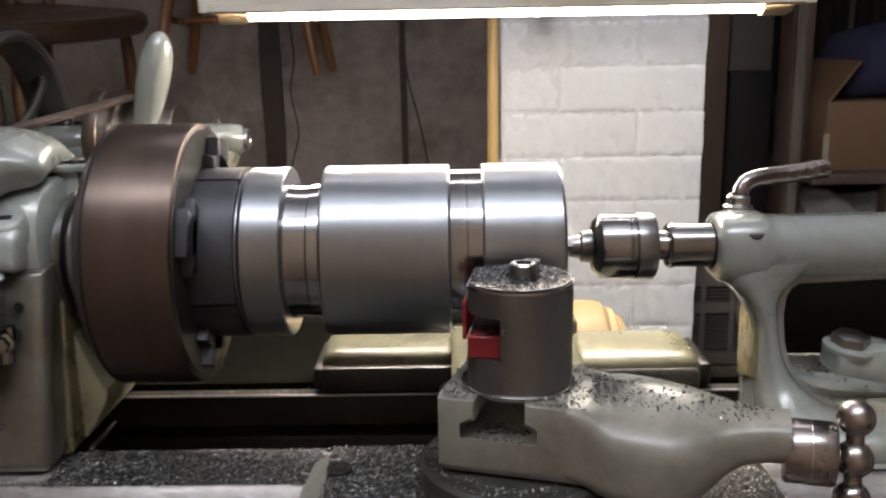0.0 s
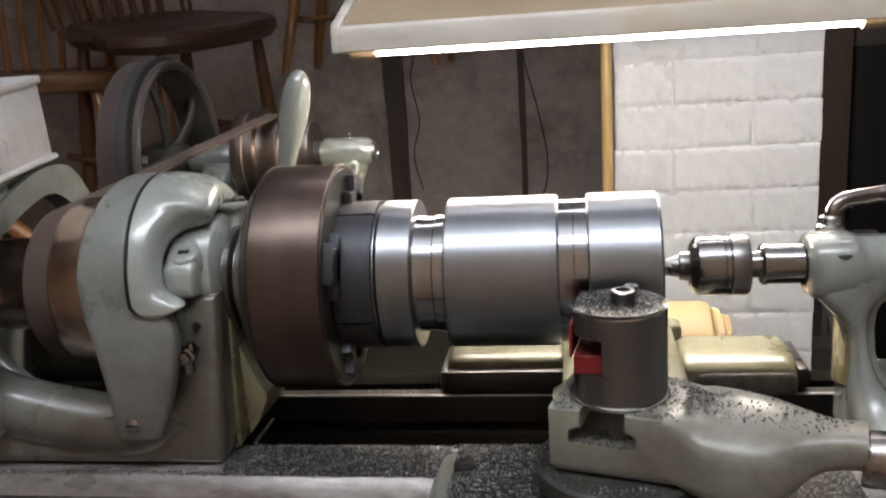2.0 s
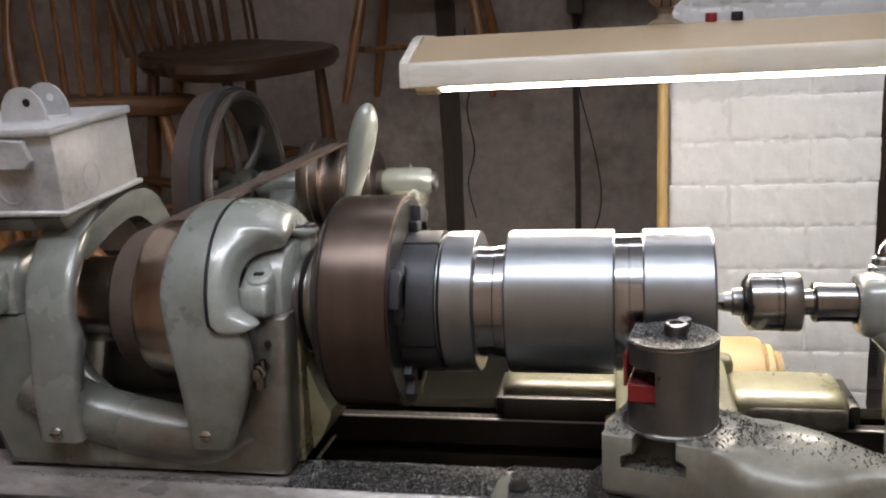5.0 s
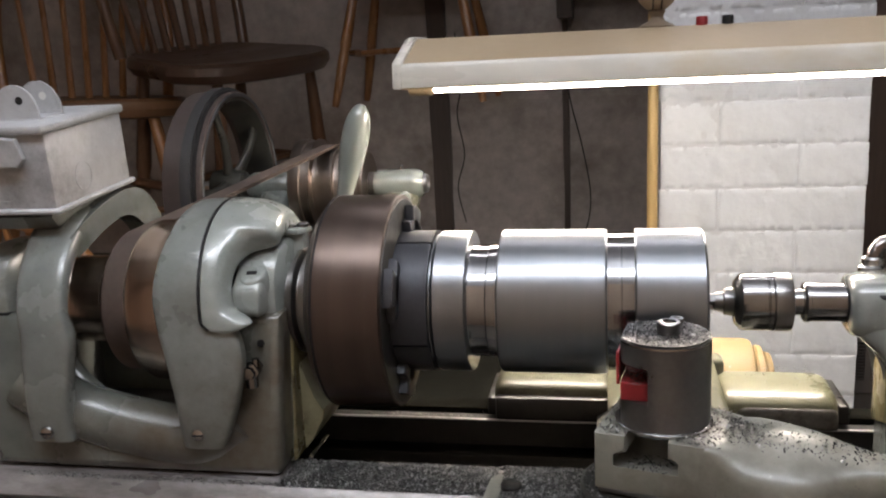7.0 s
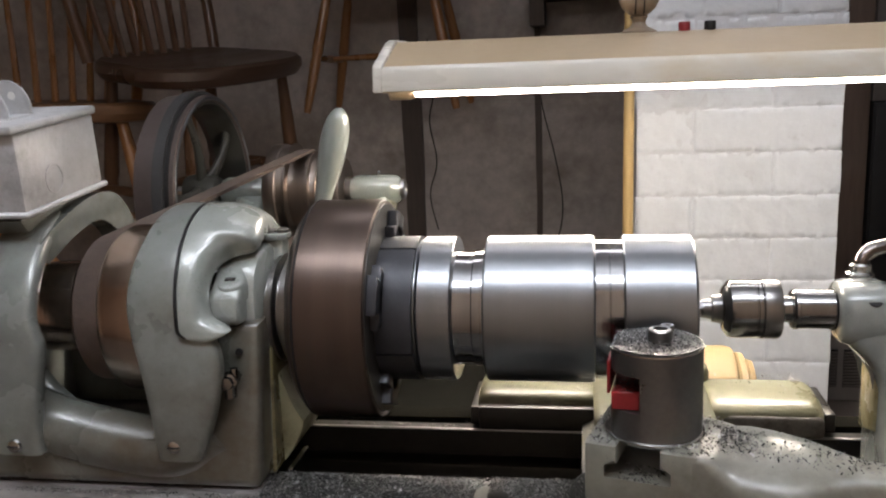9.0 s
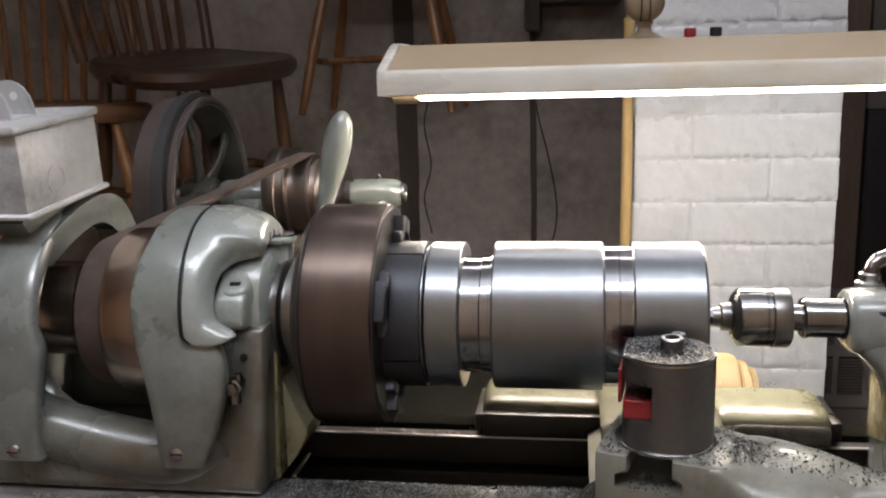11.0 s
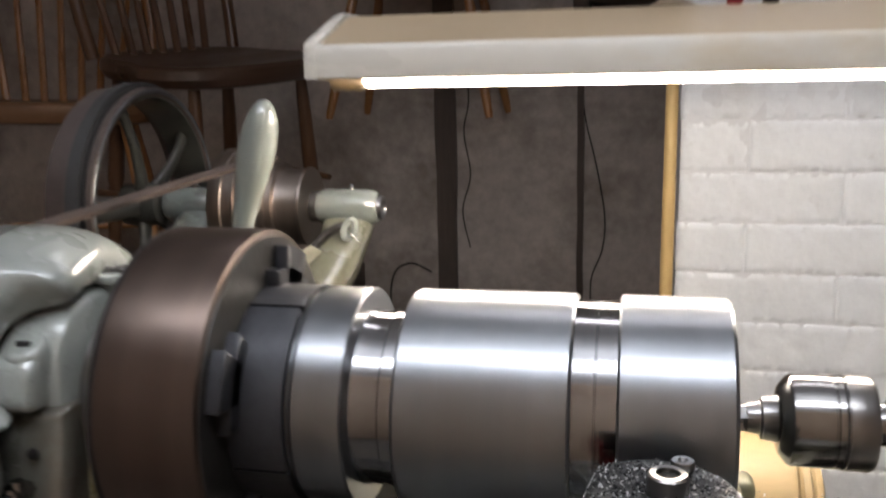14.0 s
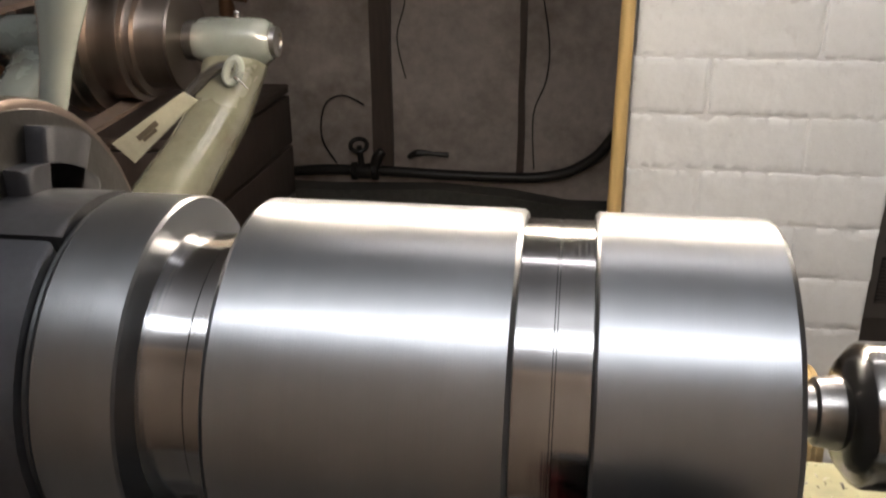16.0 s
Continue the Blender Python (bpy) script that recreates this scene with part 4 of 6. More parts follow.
for z, xa, xb, ya, pw in ((-0.010, 0.1225, 0.205, -0.0325, 3.0), (-0.022, 0.1245, 0.192, -0.0330, 3.0), (-0.032, 0.1320, 0.1800, -0.0325, 2.8), (-0.042, 0.1420, 0.1745, -0.032, 2.6), (-0.056, 0.1525, 0.1728, -0.0325, 2.6), (-0.072, 0.1565, 0.1738, -0.034, 2.7),
                          (-0.088, 0.1570, 0.1770, -0.037, 2.8), (-0.102, 0.1572, 0.1825, -0.042, 2.8), (-0.114, 0.1575, 0.1910, -0.050, 2.8), (-0.124, 0.1580, 0.2040, -0.062, 2.8), (-0.132, 0.1585, 0.2240, -0.078, 2.9), (-0.140, 0.1590, 0.2500, -0.092, 3.2), (-0.156, 0.1590, 0.2800, -0.101, 4.0)):
    col.append([((xa + xb) / 2 + u, v, z) for u, v in squircle((xb - xa) / 2, ya, 0.024, pw, 36)])
part("column", rings(B(), col), TAIL_PAINT, tail)
part("side_face", prism(B(), [(-0.020, -0.112), (0.020, -0.124), (0.021, -0.034), (0.004, -0.030), (-0.014, -0.042), (-0.022, -0.070)], 0.1535, 0.166, "x", 0.003), SIDE_YELLOW, tail, "oil-yellowed enamel side")
part("foot", box(B(), 0.160, 0.48, -0.100, 0.026, -0.159, -0.132, 0.010, 3), PAINT, tail)
part("rear_foot", box(B(), 0.196, 0.48, 0.022, 0.105, -0.159, -0.1325, 0.006, 3), PAINT, tail)
# Added dark sheet standing for the shaded space seen through the opening.
part("dark_backing", box(B(), 0.18, 0.46, 0.083, 0.092, -0.128, -0.018), TRAY_SHADE_BLACK, tail)
part("rear_column", box(B(), 0.37, 0.46, -0.032, 0.050, -0.13, -0.02, 0.012, 3), PAINT, tail)
part("oil_hole", spun(B(), [(-0.004, 0.0075), (0.0012, 0.0075), (0.0014, 0)], (0.1475, -0.0275, 0.0165), (0, -0.66, 0.75), 18), BLACK, tail)
clamp = part("clamp_plate", prism(B(), [(0.205, -0.092), (0.30, -0.112), (0.30, -0.082), (0.238, -0.070), (0.205, -0.076)], -0.070, -0.030, "y", 0.004), PAINT, tail)
part("clamp_washer", spun(B(), [(0, 0.021), (0.003, 0.021), (0.0042, 0.019), (0.0043, 0)], (0.220, -0.052, -0.0755), (0.1, -0.1, 1), 28), TAIL_PAINT, clamp)
part("clamp_nut", spun(B(), [(0, 0.0150), (0.0085, 0.0150), (0.0100, 0.0128), (0.0102, 0)], (0.220, -0.052, -0.0725), (0.1, -0.1, 1), 6), STEEL_DARK, clamp)
lev = part("clamp_lever", hose(B(), [(0.150, 0.028, 0.026), (0.151, 0.029, 0.038), (0.158, 0.032, 0.0475), (0.172, 0.036, 0.0510), (0.196, 0.040, 0.0530), (0.230, 0.045, 0.0570)], [0.0070, 0.0072, 0.0076, 0.0078, 0.0082, 0.0090], 14, 5), LEVER_IRON, tail, "bent browned steel clamping lever")
part("lever_collar", spun(B(), [(0, 0.013), (0.006, 0.013), (0.008, 0.010), (0.014, 0.010), (0.016, 0.008)], (0.150, 0.028, 0.022), (0, 0, 1), 20), STEEL_BRIGHT, lev)

# ---- carriage ----
saddle = thing("lathe_carriage", (-0.04, 0, -0.155), "grey-green lathe carriage straddling the bed, strewn with chips", "carriage")


def wing(x0, x1, y0, y1, z0, z1, power=4.5):
    lp = []
    L = x1 - x0
    for f, s in ((0, 0.80), (0.02, 0.90), (0.06, 0.97), (0.12, 1), (0.88, 1), (0.94, 0.97), (0.98, 0.90), (1, 0.80)):
        lp.append([(x0 + L * f, (y0 + y1) / 2 + v, z) for v, z in squircle((y1 - y0) / 2 * s, z0, z0 + (z1 - z0) * s, power, 28)])
    return rings(B(), lp)


part("front_wing", wing(-0.218, -0.095, -0.205, -0.050, -0.224, -0.154), PAINT_OILY, saddle)
part("front_wing", wing(-0.010, 0.150, -0.215, -0.050, -0.224, -0.154), PAINT_OILY, saddle)
part("rear_wing", wing(-0.226, -0.092, 0.075, 0.165, -0.157, -0.118), PAINT_OLD, saddle, "oil-yellowed rear wing, near-black below")
part("rear_wing", wing(0.020, 0.138, 0.066, 0.165, -0.160, -0.122, 2.6), WING_OLIVE, saddle, "oil-yellowed rear wing")
part("worn_face", wing(0.034, 0.136, 0.0625, 0.090, -0.160, -0.134, 3.5), WORN_IRON, saddle, "worn bare grey face of the wing")
part("wiper", box(B(), -0.234, -0.222, 0.078, 0.16, -0.156, -0.136, 0.002), OIL_SHADE_BLACK, saddle)
part("wiper", box(B(), 0.139, 0.150, 0.078, 0.16, -0.156, -0.136, 0.002), OIL_SHADE_BLACK, saddle)
# Near-black strip along the lower front of the left rear wing.
part("wing_dark_strip", box(B(), -0.224, -0.098, 0.066, 0.078, -0.158, -0.131, 0.003), OIL_SHADE_BLACK, saddle)
part("bridge", prism(B(), [(-0.105, -0.160), (-0.112, -0.150), (-0.100, -0.143), (0.024, -0.143), (0.036, -0.150), (0.030, -0.160)], -0.215, 0.165, "y", 0.006), PAINT_OILY, saddle)
part("cross_slide", prism(B(), [(-0.098, -0.144), (-0.100, -0.112), (-0.094, -0.108), (0.012, -0.108), (0.018, -0.112), (0.016, -0.144)], -0.06, 0.150, "y", 0.004), PAINT_OLD, saddle)
part("slide_end", box(B(), -0.100, 0.030, 0.140, 0.170, -0.150, -0.108, 0.008, 3), PAINT_OLD, saddle)
part("apron", box(B(), -0.212, 0.145, -0.210, -0.155, -0.42, -0.200, 0.012, 3), PAINT_OILY, saddle)
part("wing_screw", spun(B(), [(0, 0.010), (0.004, 0.010), (0.005, 0.008), (0.0052, 0)], (-0.188, -0.100, -0.154), (0, 0, 1), 16), OIL_SHADE_BLACK, saddle)

# compound rest, turned on its swivel
PIV, ANG = Vector((-0.052, -0.132, 0)), radians(-16)
TURNED = Matrix.Translation(PIV) @ Matrix.Rotation(ANG, 4, "Z")


def R(u, v, z):
    return TURNED @ Vector((u, v, z))


comp = thing("compound_rest", tuple(R(0, 0, -0.12)), "grey-green compound rest with a curved arm and ball handle", "compound rest")
part("swivel", spun(B(), [(-0.145, 0.050), (-0.145, 0.068), (-0.143, 0.071), (-0.128, 0.071), (-0.1255, 0.068), (-0.1245, 0.02)], (PIV.x, PIV.y, 0), (0, 0, 1), 64), DARK_ENAMEL, comp)
part("lower_slide", box(B(), -0.048, 0.115, -0.036, 0.036, -0.126, -0.116, 0.002, 1, TURNED), IRON, comp)
tee = [(-0.048, -0.118), (0.042, -0.118), (0.042, -0.068), (0.013, -0.068), (0.013, -0.083), (0.024, -0.083), (0.024, -0.098), (-0.034, -0.098), (-0.034, -0.083), (-0.022, -0.083), (-0.022, -0.068), (-0.048, -0.068)]
part("slotted_block", prism(B(), tee, -0.043, 0.043, "y", 0.0022, 2, TURNED), PAINT_OILY, comp)
arm = []
for u, v0, v1, z0, z1, pw in ((0.038, -0.0431, 0.0431, -0.1185, -0.0678, 16), (0.046, -0.0433, 0.0432, -0.121, -0.0676, 12), (0.054, -0.0438, 0.0434, -0.126, -0.0671, 7), (0.062, -0.0448, 0.0440, -0.132, -0.0664, 4.6), (0.072, -0.0480, 0.0450, -0.133, -0.0658, 3.6), (0.088, -0.0510, 0.0452, -0.134, -0.0656, 3.1), (0.104, -0.0510, 0.0440, -0.134, -0.0668, 2.9),
                              (0.118, -0.0480, 0.0420, -0.132, -0.0685, 2.8), (0.129, -0.0420, 0.0385, -0.128, -0.0703, 2.6), (0.138, -0.0340, 0.0330, -0.121, -0.0718, 2.5), (0.146, -0.0270, 0.0275, -0.1135, -0.0730, 2.4), (0.156, -0.0228, 0.0230, -0.1080, -0.0742, 2.3), (0.170, -0.0208, 0.0208, -0.1055, -0.0745, 2.2), (0.184, -0.0205, 0.0205, -0.1045, -0.0738, 2.2)):
    dip = 0.30 * max(0.0, min(1.0, (u - 0.052) / 0.02, (0.165 - u) / 0.03))
    arm.append([R(u, (v0 + v1) / 2 + v, z + dip * min(0.0, v) * max(0.0, (z - z0) / (z1 - z0))) for v, z in squircle((v1 - v0) / 2, z0, z1, pw if pw > 4 else pw * 1.35, 44)])
part("arm", rings(B(), arm), PAINT_OILY, comp, "smooth grey-green arm dusted with chips")
d = TURNED.to_3x3() @ Vector((1, 0, 0))
collar = part("collar", spun(B(), [(0, 0.018), (0.0, 0.0205), (0.002, 0.0215), (0.030, 0.0215), (0.032, 0.0200), (0.032, 0.008)], R(0.181, 0, -0.099), d, 40), BRONZE, comp, "browned steel graduated collar")
part("collar_line", spun(B(), [(0.0155, 0.0215), (0.0158, 0.0218), (0.0166, 0.0218), (0.0168, 0.0215)], R(0.181, 0, -0.099), d, 40), STEEL_BRIGHT, collar)
crank = part("ball_crank", rod(B(), R(0.208, 0, -0.100), R(0.2245, 0, -0.1005), 0.0085, 0.008, 16), BRONZE, comp, "browned steel ball crank")
hub = R(0.2245, 0, -0.1005)
ax = Vector((0.02, 0.10, 0.99)).normalized()
for s, r in ((0.0, 0.0125), (0.0275, 0.0122), (-0.0275, 0.0122)):
    part("crank_ball", ball(B(), hub + ax * s, r), BRONZE, crank)
part("crank_bar", rod(B(), hub - ax * 0.0275, hub + ax * 0.0275, 0.0058, 0.0058, 14), BRONZE, crank)

# tool post with a red tool
post = thing("tool_post", (PIV.x, PIV.y, -0.066), "round blackened steel tool post, its top strewn with chips", "tool post")
Rp, flat = 0.0385, -0.034
turn_post = Matrix.Translation((PIV.x, PIV.y, 0)) @ Matrix.Rotation(radians(-8), 4, "Z")


def dee(r, cut):
    a0 = math.acos(cut / r)
    return [(r * math.cos(a), r * math.sin(a)) for a in (-a0 + 2 * a0 * i / 44 for i in range(45))]


lvl = [(-0.064, -0.0410, dee(Rp, flat)), (-0.0105, 0.0085, dee(Rp, flat))]
for z0, z1, outline in lvl:
    bm = prism(B(), outline, z0, z1, "z", 0.0012, 1, turn_post)
    part("body", bm, TOOL_STEEL, post)
core = [(x, y) for x, y in dee(Rp, -0.0095)]
part("core", prism(B(), core, -0.0410, -0.0105, "z", 0, 1, turn_post), TOOL_STEEL, post)
part("worn_edge", prism(B(), dee(Rp + 0.0002, flat - 0.0002), 0.0066, 0.0080, "z", 0.0003, 1, turn_post), STEEL_BRIGHT, post)
part("flange", spun(B(), [(-0.068, 0.020), (-0.068, 0.0395), (-0.0665, 0.0405), (-0.065, 0.0405), (-0.064, 0.0385), (-0.064, 0.02)], (PIV.x, PIV.y, 0), (0, 0, 1), 56), STEEL_BRIGHT, post)
bolt = part("clamp_bolt", spun(B(), [(0.008, 0.0098), (0.0183, 0.0098), (0.0195, 0.0088), (0.0195, 0.0058), (0.0140, 0.0054), (0.0140, 0.0)], (-0.048, -0.130, 0), (0, 0, 1), 24), STEEL_DARK, post, "socket-headed clamping bolt")
part("socket", spun(B(), [(0.0142, 0.0052), (0.0176, 0.0058), (0.0177, 0)], (-0.048, -0.130, 0), (0, 0, 1), 6), BLACK, bolt)
part("set_screw", spun(B(), [(0.008, 0.0050), (0.0138, 0.0062), (0.0150, 0.0056), (0.0151, 0.0030), (0.0130, 0.0)], (-0.040, -0.104, 0), (0, 0, 1), 12), STEEL_DARK, post)
tool = thing("cutting_tool", tuple(turn_post @ Vector((-0.025, -0.02, -0.05))), "red painted square tool bar clamped in the tool post", "tool")
part("bar", box(B(), -0.0325, -0.0098, -0.0290, 0.036, -0.0408, -0.0255, 0.0008, 1, turn_post), RED, tool)
part("shim", box(B(), -0.0368, -0.0342, -0.022, 0.030, -0.0300, -0.002, 0.0006, 1, turn_post), RED, tool)

# ---- chips ----
rng = np.random.default_rng(7)


def heap(x0, x1, y0, y1, z0, h, nx, ny, seed, lean=0.0):
    bm = B()
    grid = []
    for i in range(nx + 1):
        row = []
        for j in range(ny + 1):
            x, y = x0 + (x1 - x0) * i / nx, y0 + (y1 - y0) * j / ny
            e = min(1.0, 5 * min(i / nx, 1 - i / nx)) * min(1.0, 4 * min(j / ny, 1 - j / ny))
            q = Vector((x * 38 + seed, y * 38, 0))
            row.append(bm.verts.new((x, y, z0 + e * h * (0.35 + 0.9 * abs(noise.noise(q)) + 0.35 * noise.noise(q * 5)))))
        grid.append(row)
    for i in range(nx):
        for j in range(ny):
            bm.faces.new((grid[i][j], grid[i + 1][j], grid[i + 1][j + 1], grid[i][j + 1]))
    return bm, grid


def chip_field(name, dims, h, count, size, seed, label, nx=60, ny=24):
    bm, grid = heap(*dims, h, nx, ny, seed)
    r = np.random.default_rng(seed)
    spots = []
    for _ in range(count):
        i, j = r.integers(0, nx + 1), r.integers(0, ny + 1)
        p = grid[i][j].co
        spots.append((p.x + r.uniform(-1, 1) * (dims[1] - dims[0]) / nx, p.y + r.uniform(-1, 1) * (dims[3] - dims[2]) / ny, p.z + 0.0006))
    ob = solid(name, bm, CHIP_BED, label, "metal chips", "stuff", at=((dims[0] + dims[1]) / 2, (dims[2] + dims[3]) / 2, dims[4]))
    loose_chips("chip_layer", ob, spots, size, seed)
    return ob


chip_field("metal_chips", (-0.418, -0.205, -0.1075, -0.050, -0.159), 0.008, 11000, 0.0008, 3, "heap of fine grey steel chips on the front way", 90, 26)
chip_field("metal_chips", (-0.198, -0.104, -0.164, -0.056, -0.1543), 0.004, 8000, 0.0008, 5, "fine grey steel chips lying on the carriage wing", 60, 50)
chip_field("metal_chips", (0.035, 0.140, -0.195, -0.060, -0.1543), 0.0035, 2600, 0.0011, 31, "fine grey steel chips lying on the carriage wing", 50, 50)
chip_field("metal_chips", (-0.100, 0.030, -0.212, -0.150, -0.1432), 0.003, 2400, 0.0011, 9, "fine grey steel chips lying on the carriage bridge", 60, 30)
# on the tool post
n = 34
pts = []
for i in range(n + 1):
    for j in range(n + 1):
        a, b = -Rp + 2 * Rp * i / n, -Rp + 2 * Rp * j / n
        if a * a + b * b < (Rp - 0.0015) ** 2 and a > flat + 0.001:
            pts.append((a, b))
spots = []
for _ in range(2600):
    a, b = pts[rng.integers(0, len(pts))]
    a, b = a + rng.uniform(-0.0012, 0.0012), b + rng.uniform(-0.0012, 0.0012)
    p = turn_post @ Vector((a, b, 0))
    if (p.x + 0.048) ** 2 + (p.y + 0.130) ** 2 > 0.0098 ** 2:
        spots.append((p.x, p.y, 0.0093 + 0.0009 * abs(rng.normal())))
bed_top = prism(B(), [(x * 0.97, y * 0.97) for x, y in dee(Rp, flat)], 0.0085, 0.0096, "z", 0.0005, 1, turn_post)
top_chips = solid("metal_chips", bed_top, OIL_SHADE_BLACK, "fine grey steel chips lying on the tool post's top", "metal chips", "stuff", at=(PIV.x, PIV.y, 0.0085))
loose_chips("chip_layer", top_chips, spots, 0.0008, 11, CHIP_TOP)
spots = [turn_post @ Vector((rng.uniform(-0.032, -0.011), rng.uniform(-0.028, 0.0), -0.0250)) for _ in range(160)]
tool_chips = solid("metal_chips", box(B(), PIV.x - 0.020, PIV.x - 0.019, PIV.y - 0.018, PIV.y - 0.017, -0.0256, -0.0252), CHIP_BED, "few steel chips lying on the red tool bar", "metal chips", "stuff", at=(PIV.x - 0.02, PIV.y - 0.02, -0.0256))
loose_chips("chip_layer", tool_chips, spots, 0.0010, 29)
# scattered over the compound rest
spots = []
for _ in range(1500):
    u, v = rng.uniform(-0.047, 0.053), rng.uniform(-0.042, 0.042)
    if -0.022 < u < 0.013:
        if v < -0.01:
            spots.append(R(u, v, -0.0975 + 0.001 * rng.random()))
        continue
    if u * u + v * v > 0.0405 ** 2:
        spots.append(R(u, v, -0.0675 + 0.0012 * abs(rng.normal())))
for _ in range(900):
    u = 0.052 + abs(rng.normal()) * 0.030
    v = 0.012 + rng.normal() * 0.017
    if u < 0.16 and abs(v) < 0.03:
        drop = max(0.0, (u - 0.075) * 0.17)
        spots.append(R(u, v, -0.0660 - drop - (v / 0.04) ** 2 * 0.006 + 0.0005))
loose = solid("metal_chips", box(B(), -0.0585, -0.0575, -0.1325, -0.1315, -0.0678, -0.0676), CHIP_BED, "loose steel chips scattered over the compound rest", "metal chips", "stuff", at=(PIV.x, PIV.y, -0.068))
loose_chips("chip_layer", loose, spots, 0.0012, 13)
spots = []
for _ in range(900):
    a, r = rng.uniform(0, 2 * math.pi), rng.uniform(0.052, 0.0675)
    spots.append((PIV.x + r * math.cos(a), PIV.y + r * math.sin(a), -0.1245))
loose = solid("metal_chips", box(B(), PIV.x - 0.060, PIV.x - 0.059, PIV.y, PIV.y + 0.001, -0.1258, -0.1250), CHIP_BED, "loose steel chips lying on the swivel", "metal chips", "stuff", at=(PIV.x, PIV.y, -0.125))
loose_chips("chip_layer", loose, spots, 0.0010, 47)
spots = []
for _ in range(760):
    u, v = 0.055 + 0.13 * rng.random() ** 1.6, rng.uniform(-0.026, 0.032)
    half = 0.045 if u < 0.115 else max(0.019, 0.045 - (u - 0.115) * 0.6)
    if abs(v) < half * 0.7:
        top = -0.0656 - max(0.0, u - 0.09) * 0.11
        spots.append(R(u, v, top - 0.010 * abs(v / half) ** 2.6 + 0.0006))
loose = solid("metal_chips", box(B(), PIV.x + 0.02, PIV.x + 0.021, PIV.y, PIV.y + 0.001, -0.0678, -0.0676), CHIP_DARK, "dark coarse chips stuck on the compound rest's arm", "metal chips", "stuff", at=(PIV.x, PIV.y, -0.068))
loose_chips("chip_layer", loose, spots, 0.0011, 41, CHIP_DARK)
spots = [(rng.uniform(0.19, 0.30), rng.uniform(-0.03, 0.075), -0.1305) for _ in range(110)]
loose = solid("metal_chips", box(B(), 0.25, 0.251, 0.02, 0.021, -0.1312, -0.1308), CHIP_DARK, "dark chips lying in the tailstock's opening", "metal chips", "stuff", at=(0.25, 0.02, -0.131))
loose_chips("chip_layer", loose, spots, 0.0014, 43, CHIP_DARK)
spots = [(rng.uniform(-0.70, -0.41), -0.100 - abs(rng.normal()) * 0.006, -0.1585) for _ in range(500)]
spots = [s for s in spots if s[1] > -0.112]
loose = solid("metal_chips", box(B(), -0.41, -0.409, -0.105, -0.104, -0.159, -0.1588), CHIP_BED, "loose steel chips along the headstock's foot", "metal chips", "stuff", at=(-0.5, -0.1, -0.155))
loose_chips("chip_layer", loose, spots, 0.0011, 17)
spots = [(rng.uniform(-0.40, -0.12), 0.077 + rng.normal() * 0.004, -0.1585) for _ in range(220)]
loose = solid("metal_chips", box(B(), -0.25, -0.249, 0.076, 0.077, -0.159, -0.1588), CHIP_BED, "loose steel chips on the rear way", "metal chips", "stuff", at=(-0.25, 0.07, -0.155))
loose_chips("chip_layer", loose, spots, 0.0011, 19)
spots = [(x, y, z) for x, y, z in ((rng.uniform(-0.20, 0.13), rng.uniform(0.09, 0.15), -0.1175) for _ in range(260)) if x < -0.1 or x > 0.03]
loose = solid("metal_chips", box(B(), 0.05, 0.051, 0.12, 0.121, -0.118, -0.1178), CHIP_BED, "loose steel chips on the carriage's rear wings", "metal chips", "stuff", at=(0.05, 0.12, -0.118))
loose_chips("chip_layer", loose, spots, 0.0011, 23)
# ---- lever behind the chuck ----
lever = thing("back_gear_lever", (-0.47, 0.28, -0.05), "pale grey enamelled teardrop handle standing up behind the chuck", "lever")
up = Vector((0.030, 0, 0.117))
part("grip", spun(B(), [(0.0, 0.0085), (0.045, 0.0105), (0.065, 0.0112), (0.085, 0.0135), (0.105, 0.0166), (0.125, 0.0186), (0.142, 0.0190), (0.158, 0.0174), (0.170, 0.0143), (0.178, 0.0102), (0.183, 0.0055), (0.1845, 0.0)], (-0.463, 0.28, 0.008), up, 32), HANDLE_PAINT, lever)
part("stem", rod(B(), (-0.50, 0.28, -0.115), (-0.466, 0.28, 0.018), 0.008, 0.008, 14), STEEL_DARK, lever)
part("pivot", box(B(), -0.54, -0.46, 0.10, 0.30, -0.150, -0.110, 0.008, 3), PAINT, lever)

# ---- countershaft, belts and wheel ----
CY, CZ = 0.66, 0.026
cs = thing("countershaft", (-0.6, CY, -0.3), "countershaft with stepped pulley on grey-green cast brackets", "countershaft")
part("shaft", rod(B(), (-0.90, CY, CZ), (-0.416, CY, CZ), 0.012, 0.012, 20), STEEL_BRIGHT, cs)
part("stepped_pulley", spun(B(), [(-0.646, 0.02), (-0.646, 0.076), (-0.643, 0.082), (-0.641, 0.083), (-0.624, 0.083), (-0.622, 0.0805), (-0.610, 0.0805), (-0.608, 0.083), (-0.6055, 0.083), (-0.6045, 0.0665), (-0.602, 0.0660), (-0.5735, 0.0668),
                            (-0.5725, 0.0690), (-0.5695, 0.0690), (-0.5685, 0.0600), (-0.564, 0.0595), (-0.563, 0.0625), (-0.558, 0.0625), (-0.557, 0.0545), (-0.555, 0.0540), (-0.524, 0.0548), (-0.522, 0.0570), (-0.519, 0.0565), (-0.518, 0.02)], (0, CY, CZ), (1, 0, 0), 64), PULLEY, cs, "browned worn pulley steps")
# Black sleeve put in for the dark gap between pulley and bearing.
part("collar", spun(B(), [(-0.520, 0.02), (-0.5195, 0.022), (-0.506, 0.022), (-0.505, 0.014)], (0, CY, CZ), (1, 0, 0), 48), OIL_SHADE_BLACK, cs)
